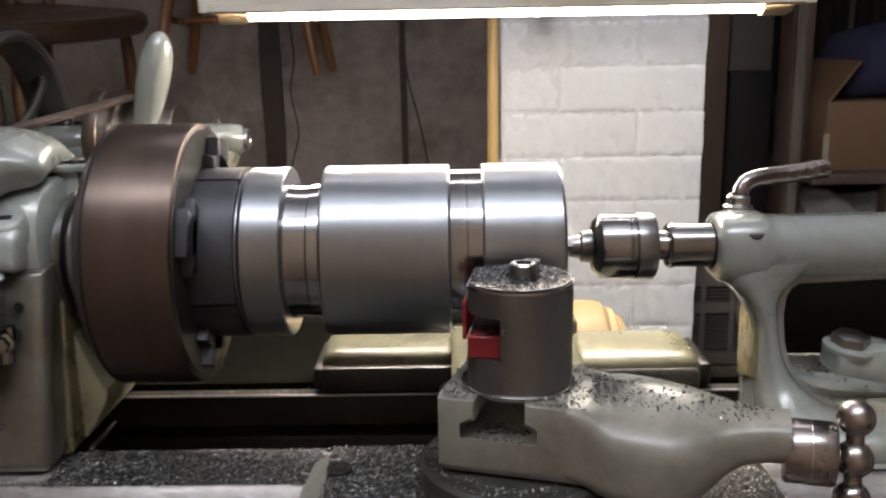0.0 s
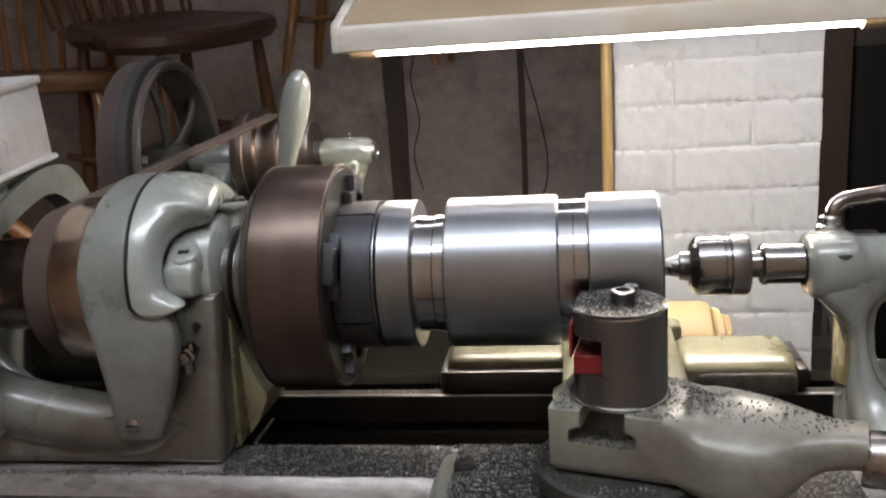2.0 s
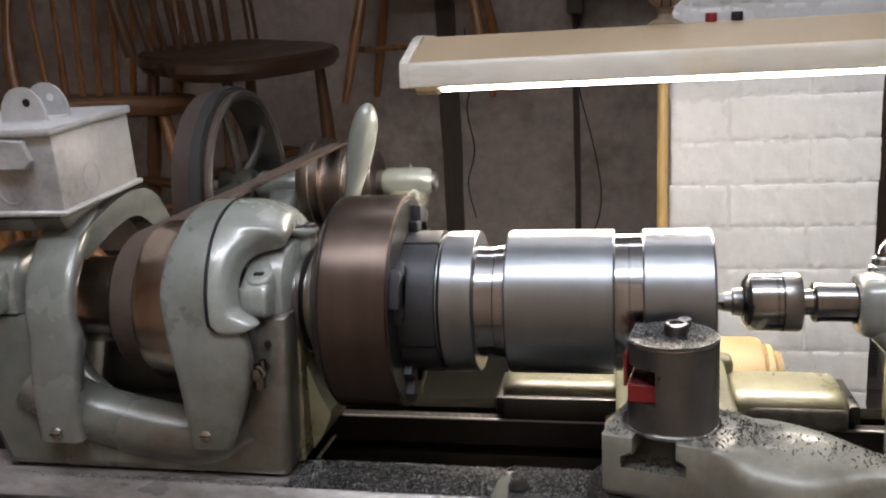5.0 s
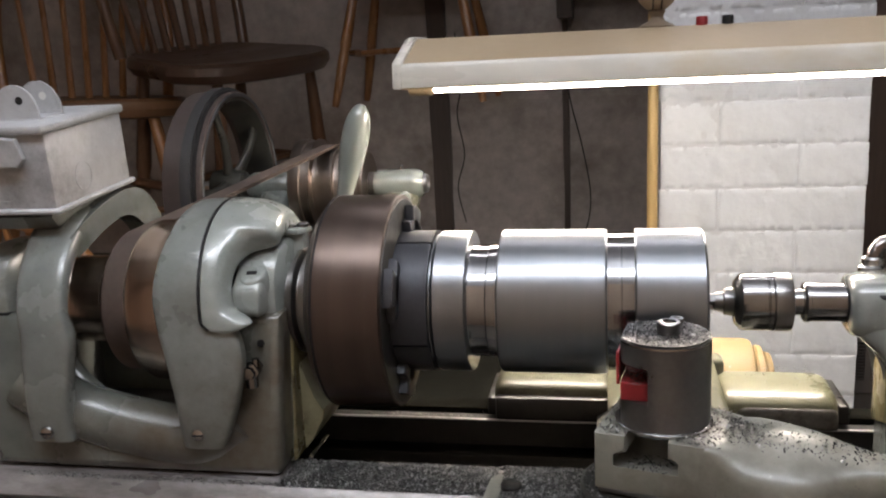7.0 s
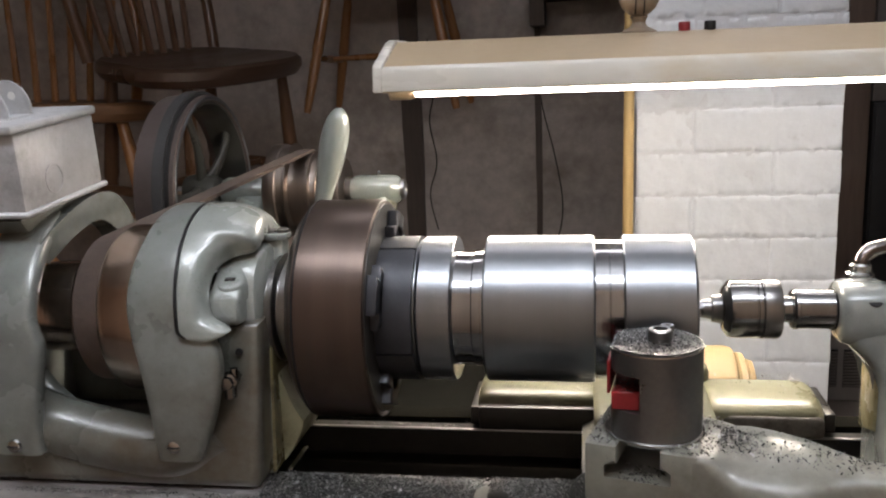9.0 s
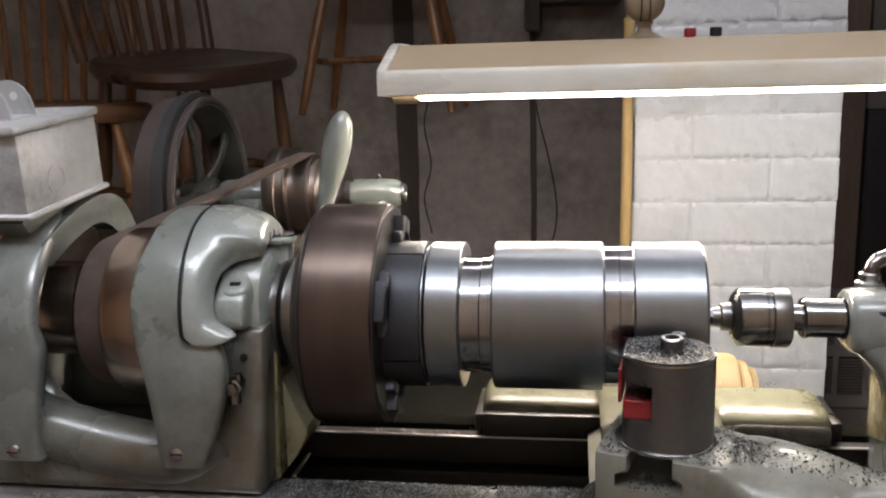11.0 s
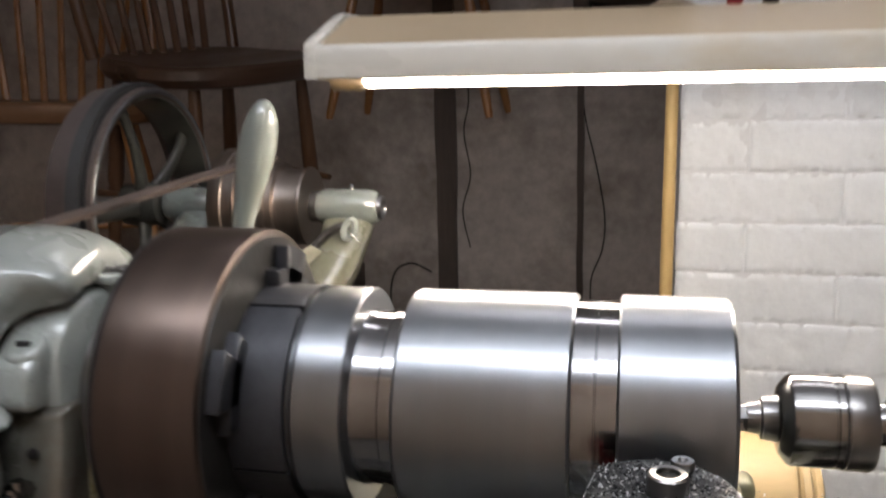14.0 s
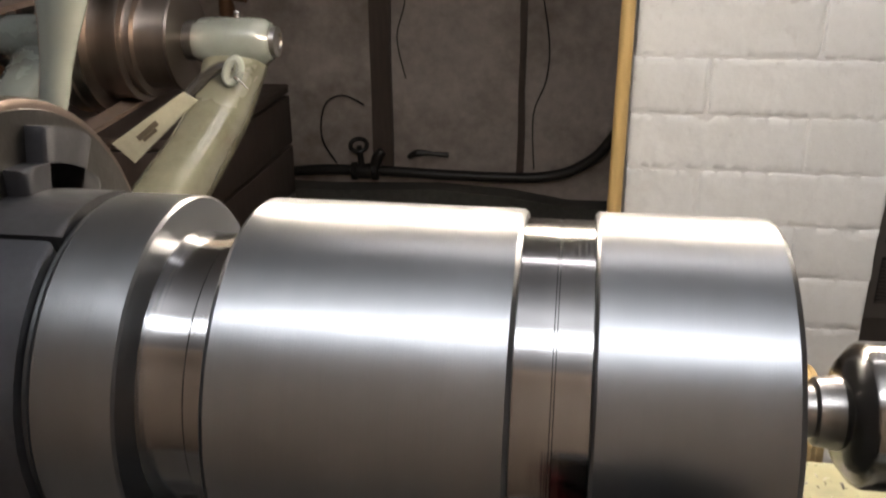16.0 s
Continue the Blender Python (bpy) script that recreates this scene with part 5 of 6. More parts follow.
for x0, x1, lean, lift, coat in ((-0.508, -0.420, 0.0, 0.0, ARM_OLIVE), (-0.744, -0.660, 0.016, 0.016, ARM_GREY)):
    hb = part("bearing", spun(B(), [(x0, 0.014), (x0 + 0.001, 0.022), (x0 + 0.008, 0.0255), (x0 + 0.03, 0.0265), (x1 - 0.02, 0.0265), (x1 - 0.006, 0.0245), (x1, 0.020), (x1 + 0.001, 0.012)], (0, CY, CZ), (1, 0, 0), 36), ARM_GREY, cs)
    part("oil_nipple", spun(B(), [(0, 0.0045), (0.004, 0.0045), (0.0045, 0.0032), (0.007, 0.0036), (0.0090, 0.0020), (0.0094, 0)], ((x0 + x1) / 2 + 0.005, CY, CZ + 0.024), (0, 0, 1), 12), STEEL_BRIGHT, hb)
    xm = (x0 + x1) / 2 + lean
    loops = []
    for y, z, hx, hn in ((0.668, 0.018, 0.039, 0.018), (0.652, -0.002, 0.0355, 0.022), (0.634, -0.018, 0.033, 0.024), (0.600, -0.042, 0.031, 0.026), (0.550, -0.070, 0.031, 0.028), (0.490, -0.102, 0.033, 0.031), (0.420, -0.145, 0.036, 0.036), (0.36, -0.20, 0.040, 0.042), (0.33, -0.28, 0.046, 0.050), (0.33, -0.34, 0.060, 0.070)):
        a = math.atan2(-0.6, -0.75) if y > 0.4 else math.atan2(-1, -0.3)
        nd = Vector((0, -math.sin(a), math.cos(a)))
        bow = -0.30 * max(0.0, 0.60 - max(y, 0.45)) ** 1.3      # the arm swings aside as it drops
        loops.append([Vector((xm + bow + u, y, z + lift * min(1.0, (0.668 - y) * 30))) + nd * v for u, v in squircle(hx, -hn, hn, 3, 24)])
    part("bracket", rings(B(), loops), coat, cs, "grey-green cast arm, oil-stained")
part("end_plug", spun(B(), [(-0.424, 0.017), (-0.416, 0.0165), (-0.4145, 0.0125), (-0.4150, 0.0095), (-0.4165, 0.009), (-0.417, 0)], (0.002, CY, CZ), (1, 0, 0), 28), STEEL_DARK, cs)
ring_path = [(-0.444 + 0.0075 * math.cos(k) + 0.004 * math.sin(k), 0.597, 0.005 + 0.0125 * math.sin(k)) for k in (2 * math.pi * i / 14 for i in range(15))]
eye = part("tie_ring", hose(B(), ring_path, 0.0048, 8, 3), HANDLE_PAINT, cs, "pale tie ring")
part("tie_pin", rod(B(), (-0.441, 0.592, 0.000), (-0.4255, 0.588, -0.012), 0.0016, 0.0010, 8), STEEL_BRIGHT, eye)
part("tie_band", hose(B(), [(-0.446, 0.604, 0.009), (-0.4587, 0.600, 0.008), (-0.472, 0.599, 0.001), (-0.4827, 0.597, -0.008), (-0.494, 0.590, -0.021)], [0.0055, 0.006, 0.006, 0.0065, 0.006], 8, 4), OIL_SHADE_BLACK, cs, "black tie band")
tag = part("tag", prism(B(), [(-0.490, -0.012), (-0.578, -0.071), (-0.554, -0.092), (-0.474, -0.021)], 0.568, 0.571, "y", 0.0006, 1), TAG, cs, "clear plastic tag with dark marks")
for a, b, w in ((0.22, 0.52, 0.0030), (0.26, 0.46, 0.0018)):
    lo, hi = Vector((-0.563, 0, -0.080)), Vector((-0.482, 0, -0.017))
    p, q = lo.lerp(hi, a), lo.lerp(hi, b)
    n = Vector((0.61, 0, -0.79)) * (0.003 if w < 0.002 else -0.002)
    part("mark", prism(B(), [(p.x + n.x - 0.6 * w, p.z + n.z + 0.8 * w), (q.x + n.x - 0.6 * w, q.z + n.z + 0.8 * w), (q.x + n.x + 0.6 * w, q.z + n.z - 0.8 * w), (p.x + n.x + 0.6 * w, p.z + n.z - 0.8 * w)], 0.5672, 0.5678, "y"), BROWN_INK, tag)
part("base_plate", box(B(), -0.85, -0.38, 0.24, 0.42, -0.42, -0.32, 0.01), OIL_SHADE_BLACK, cs)
part("post", box(B(), -0.66, -0.56, 0.28, 0.40, FLOOR, -0.42, 0.01), OIL_SHADE_BLACK, cs)

WX = -0.757
wheel = thing("belt_wheel", (WX, CY, CZ), "large spoked iron belt wheel with a grey rim on the countershaft", "wheel")
WR = 0.172
part("rim", spun(B(), [(WX, WR - 0.010), (WX, WR - 0.003), (WX - 0.002, WR), (WX - 0.020, WR), (WX - 0.038, WR + 0.002), (WX - 0.070, WR), (WX - 0.072, WR - 0.003), (WX - 0.072, WR - 0.012), (WX - 0.058, WR - 0.016), (WX - 0.014, WR - 0.016)], (0, CY, CZ), (1, 0, 0), 80, True), RIM_BROWN, wheel)
for xa, xb in ((WX - 0.0165, WX - 0.0100), (WX - 0.0382, WX - 0.0354)):
    part("rim_band", spun(B(), [(xa, WR - 0.004), (xa, WR + 0.0022), (xb, WR + 0.0022), (xb, WR - 0.004)], (0, CY, CZ), (1, 0, 0), 80, True), BLACK, wheel, "dark line along the belt")
part("rim_inside", spun(B(), [(WX - 0.003, WR - 0.0110), (WX - 0.003, WR - 0.0150), (WX - 0.012, WR - 0.0180), (WX - 0.060, WR - 0.0180), (WX - 0.060, WR - 0.0150)], (0, CY, CZ), (1, 0, 0), 80, True), DARK_ENAMEL, wheel, "dark grey-green enamelled inside")
part("edge", spun(B(), [(WX + 0.0005, WR - 0.009), (WX + 0.002, WR - 0.007), (WX + 0.002, WR - 0.004), (WX + 0.0005, WR - 0.002)], (0, CY, CZ), (1, 0, 0), 80, True), STEEL, wheel, "bright worn rim edge")
part("hub", spun(B(), [(WX - 0.055, 0.013), (WX - 0.054, 0.030), (WX - 0.03, 0.034), (WX + 0.003, 0.028), (WX + 0.008, 0.020), (WX + 0.009, 0.012)], (0, CY, CZ), (1, 0, 0), 32), DARK_ENAMEL, wheel)
for k in range(5):
    t = Matrix.Translation((WX - 0.03, CY, CZ)) @ Matrix.Rotation(radians(18 + 72 * k), 4, "X")
    lp = [[t @ Vector((a * 0.6 + 0.012 * math.sin(3.1 * r / WR), b, r)) for a, b in squircle(w, -w, w, 2.2, 14)] for r, w in ((0.022, 0.016), (0.05, 0.012), (0.09, 0.010), (0.13, 0.009), (0.16, 0.013))]
    part("spoke", rings(B(), lp), DARK_ENAMEL, wheel)


def belt(x, w, y0, z0, r0, y1, z1, r1, thick, name, label, stuff=BELT):
    """A flat belt round two pulleys whose shafts run along x."""
    d = Vector((0, y1 - y0, z1 - z0))
    L, base = d.length, math.atan2(z1 - z0, y1 - y0)
    off = math.asin((r0 - r1) / L)
    path = []
    for i in range(25):
        a = base + math.pi / 2 - off + (math.pi + 2 * off) * i / 24
        path.append((y0, z0, r0, a))
    for i in range(25):
        a = base - math.pi / 2 + off + (math.pi - 2 * off) * i / 24
        path.append((y1, z1, r1, a))
    loops = []
    for y, z, r, a in path:
        c, s = math.cos(a), math.sin(a)
        loops.append([(x + u, y + (r + h) * c, z + (r + h) * s) for u, h in ((-w, 0), (w, 0), (w, thick), (-w, thick))])
    solid(name, rings(B(), loops, True), stuff, label, "belt", at=(x, y0, z0))


belt(-0.589, 0.0125, 0, 0, 0.0710, CY, CZ, 0.0672, 0.005, "drive_belt", "dark flat leather belt from headstock to countershaft")
belt(WX - 0.026, 0.009, CY, CZ, WR + 0.0018, 0.50, -0.75, 0.05, 0.006, "wheel_belt", "dark flat belt round the large wheel", BELT_GREY)
motor = thing("motor", (-0.8, 0.5, -0.75), "dark electric motor under the countershaft", "motor")
part("motor_body", spun(B(), [(-0.76, 0.03), (-0.76, 0.11), (-0.74, 0.13), (-0.55, 0.13), (-0.53, 0.11), (-0.53, 0.03)], (0, 0.5, -0.75), (1, 0, 0), 32), OIL_SHADE_BLACK, motor)
part("motor_pulley", spun(B(), [(-0.84, 0.02), (-0.84, 0.049), (-0.78, 0.049), (-0.76, 0.02)], (0, 0.5, -0.75), (1, 0, 0), 32), OIL_SHADE_BLACK, motor)
part("motor_stand", box(B(), -0.74, -0.55, 0.40, 0.60, FLOOR, -0.86, 0.01), OIL_SHADE_BLACK, motor)

# ---- switch box ----
TB = Matrix.Translation((-0.64, -0.068, 0.106)) @ Matrix.Rotation(radians(4.5), 4, "X")
sb = thing("switch_box", (-0.70, 0, 0.11), "grey steel electrical switch box on top of the headstock guard", "switch box")
part("body", box(B(), -0.155, 0.0, 0.0, 0.145, 0.004, 0.082, 0.003, 2, TB), BOX_GREY, sb)
part("bottom_flange", box(B(), -0.158, 0.004, -0.004, 0.150, 0.0, 0.006, 0.002, 1, TB), BOX_GREY, sb)
part("lid", box(B(), -0.160, 0.003, -0.006, 0.149, 0.081, 0.090, 0.003, 2, TB), BOX_GREY, sb)
for y in (0.038, 0.078):
    ear = B()
    out = [(-0.026, 0), (0.026, 0)] + [(0.026 * math.cos(radians(a)), 0.006 + 0.031 * math.sin(radians(a))) for a in range(10, 180, 17)]
    prism(ear, [(-0.052 + a, 0.089 + b) for a, b in out], y - 0.0012, y + 0.0012, "y", 0, 1, TB)
    tab = part("hasp_ear", ear, BOX_GREY, sb)
    part("hasp_hole", spun(B(), [(0, 0.0042), (0.0031, 0.0042), (0.0032, 0)], TB @ Vector((-0.046, y + 0.0016, 0.110)), TB.to_3x3() @ Vector((0, -1, 0)), 14), WHITE if y > 0.05 else BLACK, tab)
part("hasp_bend", box(B(), -0.078, -0.026, 0.036, 0.080, 0.0885, 0.0915, 0.001, 1, TB), BOX_GREY, sb)
part("latch", prism(B(), [(-0.10, 0.050), (-0.028, 0.050), (-0.020, 0.058), (-0.026, 0.078), (-0.10, 0.084)], -0.010, -0.004, "y", 0.001, 1, TB), BOX_GREY, sb)
for x, y, dr in ((0.0, 0.055, (1, 0, 0)), (-0.055, 0.0, (0, -1, 0))):
    ko = B()
    spun(ko, [(0, 0.0155), (0.0007, 0.0155), (0.0007, 0.0140), (0, 0.0140)], TB @ Vector((x, y, 0.028)), TB.to_3x3() @ Vector(dr), 28, True)
    part("knockout", ko, BOX_GREY, sb)

# ---- bench lamp ----
lamp = thing("fluorescent_lamp", (-0.04, 0.33, 0.20), "long beige fluorescent workshop lamp with a worn pale lip, lit", "lamp")
LX0, LX1 = -0.368, 0.296
cut = [(0.258, 0.2065), (0.2585, 0.230), (0.262, 0.235), (0.350, 0.264), (0.362, 0.267), (0.43, 0.267), (0.442, 0.264), (0.505, 0.236), (0.508, 0.2065)]
inner = [(y + (0.003 if y < 0.38 else -0.003), z - 0.003) for y, z in cut]
hood = B()
rings(hood, [[(x, y, z) for y, z in cut + inner[::-1]] for x in (LX0 + 0.012, LX1 - 0.012)])
part("hood", hood, SHADE_OUT, lamp, angle=20)
part("lip", prism(B(), [(0.2555, 0.2055), (0.2555, 0.2305), (0.2595, 0.2358), (0.2605, 0.2338), (0.2580, 0.2300), (0.2580, 0.2055)], LX0 + 0.012, LX1 - 0.012, "x"), SHADE_LIP, lamp, "worn pale lip")
for x0, x1 in ((LX0, LX0 + 0.013), (LX1 - 0.013, LX1)):
    e = B()
    prism(e, [(y + (-0.004 if y < 0.38 else 0.004), z + (0.003 if z > 0.21 else -0.002)) for y, z in cut], x0, x1, "x", 0.003, 2)
    part("end_cap", e, SHADE_LIP, lamp)
liner = part("reflector", prism(B(), [(0.272, 0.210), (0.276, 0.2355), (0.46, 0.2355), (0.495, 0.210), (0.497, 0.212), (0.462, 0.2385), (0.274, 0.2385), (0.269, 0.212)], LX0 + 0.014, LX1 - 0.014, "x"), WHITE, lamp)
for y in (0.302,):
    part("tube", spun(B(), [(LX0 + 0.047, 0.012), (LX0 + 0.048, 0.0180), (LX1 - 0.048, 0.0180), (LX1 - 0.047, 0.012)], (0, y, 0.2145), (1, 0, 0), 24), TUBE, lamp, "lit white fluorescent tube")
    for x0, x1 in ((LX0 + 0.012, LX0 + 0.046), (LX1 - 0.046, LX1 - 0.012)):
        part("tube_holder", spun(B(), [(x0, 0.008), (x0 + 0.001, 0.0155), (x1 - 0.006, 0.0160), (x1, 0.0130)], (0, y, 0.2085), (1, 0, 0), 20), BRASS, lamp)
fin = part("finial", spun(B(), [(0.0, 0.023), (0.002, 0.024), (0.005, 0.019), (0.009, 0.011), (0.014, 0.0085), (0.019, 0.010), (0.021, 0.012), (0.023, 0.010), (0.026, 0.0150), (0.032, 0.0215), (0.041, 0.0255), (0.050, 0.0255), (0.059, 0.0205), (0.065, 0.0130), (0.068, 0.006), (0.0685, 0)], (-0.036, 0.385, 0.266), (0, 0, 1), 36), FINIAL, lamp, "turned brown finial")
for x in (-0.0415, -0.0305):
    part("finial_line", hose(B(), [(x, 0.3735, 0.290), (x, 0.3610, 0.300), (x, 0.3592, 0.311), (x, 0.3625, 0.322), (x, 0.3745, 0.331)], 0.0009, 6, 4), BLACK, fin)
for x, mat in ((0.020, RED), (0.052, BLACK)):
    part("push_button", spun(B(), [(0, 0.0075), (0.010, 0.0075), (0.012, 0.0065), (0.0122, 0)], (x, 0.366, 0.266), (0, 0, 1), 18), mat, lamp)
part("wall_arm", box(B(), 0.10, 0.13, 0.44, 1.36, 0.232, 0.250, 0.003), BRASS, lamp)

# ---- things behind the carriage ----
roll = solid("wooden_roller", spun(B(), [(-0.235, 0.03), (-0.233, 0.066), (-0.225, 0.070), (0.080, 0.070), (0.088, 0.067), (0.092, 0.058), (0.095, 0.061), (0.102, 0.060), (0.105, 0.050), (0.108, 0.052), (0.114, 0.050), (0.117, 0.040), (0.118, 0)], (0, 0.345, -0.222), (1, 0, 0), 48),
             ROLLER_WOOD, "orange-tan turned wooden roller with a stepped end behind the carriage", "roller")
shelf = solid("drip_tray", box(B(), -1.0, 0.02, 0.135, 0.72, -0.330, -0.292, 0.003), TRAY_SHADE_BLACK, "near-black matt sheet metal drip tray behind the lathe bed", "tray", at=(0, 0.4, -0.3))
tr = thing("trestle", (0.3, 0.4, FLOOR), "dark timber trestle under the drip tray", "trestle")
for x in (-0.90, -0.06):
    part("leg", box(B(), x - 0.03, x + 0.03, 0.28, 0.34, FLOOR, -0.330, 0.004), DARK_WOOD, tr)
    part("leg", box(B(), x - 0.03, x + 0.03, 0.54, 0.60, FLOOR, -0.330, 0.004), DARK_WOOD, tr)

# ---- right of the pier ----
vent = thing("vent_panel", (0.60, 1.64, FLOOR), "grey louvred metal heater panel standing beside the pier", "heater")
part("frame", box(B(), 0.495, 0.730, 1.60, 1.70, -0.712, -0.400, 0.005), VENT, vent)
part("plinth", box(B(), 0.500, 0.725, 1.612, 1.695, FLOOR, -0.712, 0.004), VENT_SLAT, vent)
for xa, xb in ((0.510, 0.572), (0.588, 0.651), (0.667, 0.722)):
    for z0, z1 in ((-0.530, -0.488), (-0.672, -0.564)):
        p = part("grille", box(B(), xa, xb, 1.5965, 1.5995, z0, z1), BLACK, vent)
        k = int((z1 - z0) / 0.009)
        for i in range(k):
            part("slat", box(B(), xa + 0.001, xb - 0.001, 1.592, 1.5965, z0 + 0.002 + i * (z1 - z0 - 0.004) / k, z0 + 0.0068 + i * (z1 - z0 - 0.004) / k), VENT_SLAT, p)
BROWN_POST = surface("brown_stained_post", (0.13, 0.088, 0.068), 0.6, 0, 0.3, 10, 90, 0.3, stretch=(1, 1, 0.12))
DUSTY_WOOD = surface("rough_board", (0.11, 0.092, 0.08), 0.7, 0, 0.25, 8, 80, 0.3, stretch=(1, 1, 0.1))
solid("timber_post", box(B(), 0.745, 0.862, 2.42, 2.50, FLOOR, TOP, 0.004), BROWN_POST, "dark brown timber post beside the brick pier", "post", "structure")
solid("timber_post", box(B(), 1.020, 1.090, 2.26, 2.38, FLOOR, TOP, 0.004), BROWN_POST, "dark brown timber post beside the brick pier", "post", "structure")
locker = thing("black_locker", (0.94, 2.6, FLOOR), "tall black metal locker in the shade", "locker")
part("body", box(B(), 0.866, 1.016, 2.40, 2.85, FLOOR, 0.052, 0.006), BLACK, locker)
part("door", box(B(), 0.872, 1.010, 2.392, 2.3985, FLOOR + 0.05, 0.044, 0.003), BLACK, locker)
part("plinth", box(B(), 0.870, 1.012, 2.396, 2.3995, FLOOR, FLOOR + 0.045, 0.002), OIL_SHADE_BLACK, locker)
solid("grey_panel", box(B(), 0.868, 1.012, 2.42, 2.48, 0.053, 1.3, 0.004), VENT, "plain grey sheet panel standing on the locker", "panel")
solid("board", box(B(), 0.966, 1.000, 2.08, 2.105, FLOOR, 1.4, 0.004), DUSTY_WOOD, "rough brown board leaning upright", "board")
# Added black sheet in place of the unlit depth right of the pier.
bm = B()
folds = [(0.96 + 0.02 * i, 2.98 + 0.02 * math.sin(i * 1.3) + 0.008 * math.sin(i * 3.7)) for i in range(80)]
prism(bm, folds + [(x, y + 0.008) for x, y in reversed(folds)], FLOOR, TOP - 0.02, "z")
solid("dark_backdrop", bm, OIL_SHADE_BLACK, "added dark sheet in folds, standing in for the dark space behind", "curtain")
rack = thing("storage_rack", (1.6, 2.3, FLOOR), "dark timber rack behind the tailstock", "rack")
part("shelf", box(B(), 1.02, 2.45, 2.02, 2.70, -0.285, -0.252, 0.004), DARK_WOOD, rack)
part("shelf", box(B(), 1.02, 2.45, 2.02, 2.70, -0.500, -0.465, 0.004), DARK_WOOD, rack)
for x in (1.30, 2.40):
    for y in (2.08, 2.64):
        part("upright", box(B(), x - 0.03, x + 0.03, y - 0.03, y + 0.03, FLOOR, -0.285, 0.003), DARK_WOOD, rack)
cb = thing("cardboard_box", (1.4, 2.35, -0.252), "open brown cardboard box on the rack", "box")
part("carton", box(B(), 1.085, 1.690, 2.10, 2.60, -0.252, -0.036, 0.004), CARD, cb)
part("flap", prism(B(), [(1.085, -0.036), (1.093, -0.040), (1.185, 0.085), (1.177, 0.090)], 2.11, 2.58, "y"), CARD, cb)
part("tape", box(B(), 1.078, 1.096, 2.0970, 2.0995, -0.215, -0.135), TAG, cb)
lp = []
for x, s, z in ((1.16, 0.3, 0.0), (1.18, 0.6, 0), (1.23, 0.9, 0), (1.34, 1.0, 0), (1.52, 1.0, 0), (1.68, 0.6, 0)):
    lp.append([(x, 2.34 + v, zz + 0.008 * math.sin(20 * x + 15 * v)) for v, zz in squircle(0.21 * s, -0.036, -0.036 + 0.235 * s, 2.6, 28)])
solid("blue_cloth", rings(B(), lp), BLUE, "dark blue cloth bundle stuffed in the cardboard box", "cloth")
lp = []
for i in range(17):
    x = 1.05 + 0.045 * i
    lp.append([(x, 2.34 + v, zz + 0.012 * math.sin(1.7 * i + 14 * v)) for v, zz in squircle(0.22, -0.465, -0.345 + 0.020 * math.sin(1.1 * i), 3, 28)])
solid("folded_sheet", rings(B(), lp), GREY_CLOTH, "crumpled grey sheeting folded on the rack", "sheet")
# ---- chairs stored at the back ----


def chair(at, label, wood=OAK, seat=LIT_SEAT, spindles=7, splay=0.325):
    """A bow-backed stick chair, its front towards -y; at is under the middle of the seat, at the feet."""
    o = Vector(at)
    c = thing("stick_chair", at, label, "chair", "stored chairs")
    H, Wd, D = 0.60, 0.34, 0.27
    outline = []
    for i in range(32):
        a = 2 * math.pi * i / 32
        ca, sa = math.cos(a), math.sin(a)
        wv = Wd * (1.0 if sa < 0 else 0.88)
        outline.append((wv * math.copysign(abs(ca) ** 0.72, ca), D * math.copysign(abs(sa) ** 0.72, sa)))
    loops = [[o + Vector((x * s, y * s, H + z)) for x, y in outline] for s, z in ((0.88, -0.044), (0.95, -0.038), (1.0, -0.014), (0.99, 0.010), (0.95, 0.020), (0.80, 0.014), (0.4, 0.006))]
    part("seat", rings(B(), loops), seat, c, "varnished saddle seat")
    for sx, sy in ((-1, -1), (1, -1), (-1, 1), (1, 1)):
        top = o + Vector((sx * 0.21, sy * 0.16, H - 0.015))
        foot = o + Vector((sx * splay, sy * splay * 0.8, 0.0))
        dr = top - foot
        L = dr.length
        part("leg", spun(B(), [(0, 0.014), (0.02, 0.017), (L * 0.35, 0.024), (L * 0.40, 0.020), (L * 0.44, 0.025), (L * 0.7, 0.022), (L, 0.016)], foot, dr, 12), wood, c)
    for sx in (-1, 1):
        part("stretcher", hose(B(), [o + Vector((sx * 0.285, -0.215, 0.23)), o + Vector((sx * 0.28, 0, 0.225)), o + Vector((sx * 0.285, 0.215, 0.22))], [0.010, 0.018, 0.010], 10, 4), wood, c)
    part("stretcher", hose(B(), [o + Vector((-0.28, 0, 0.226)), o + Vector((0, 0, 0.23)), o + Vector((0.28, 0, 0.226))], [0.010, 0.017, 0.010], 10, 4), wood, c)
    bow = [(-0.27, 0.19, H + 0.01), (-0.285, 0.235, H + 0.2), (-0.27, 0.28, H + 0.38), (-0.19, 0.315, H + 0.52), (0, 0.33, H + 0.585), (0.19, 0.315, H + 0.52), (0.27, 0.28, H + 0.38), (0.285, 0.235, H + 0.2), (0.27, 0.19, H + 0.01)]
    part("bow", hose(B(), [o + Vector(p) for p in bow], 0.020, 12, 5), wood, c)
    for i in range(spindles):
        f = -1 + 2 * (i + 0.5) / spindles
        zt = H + 0.575 - 0.30 * abs(f) ** 2.4
        yt = 0.33 - 0.05 * abs(f) ** 2
        part("spindle", rod(B(), o + Vector((f * 0.20, 0.215, H + 0.01)), o + Vector((f * 0.25, yt, zt)), 0.013, 0.009, 8), wood, c)
    return c


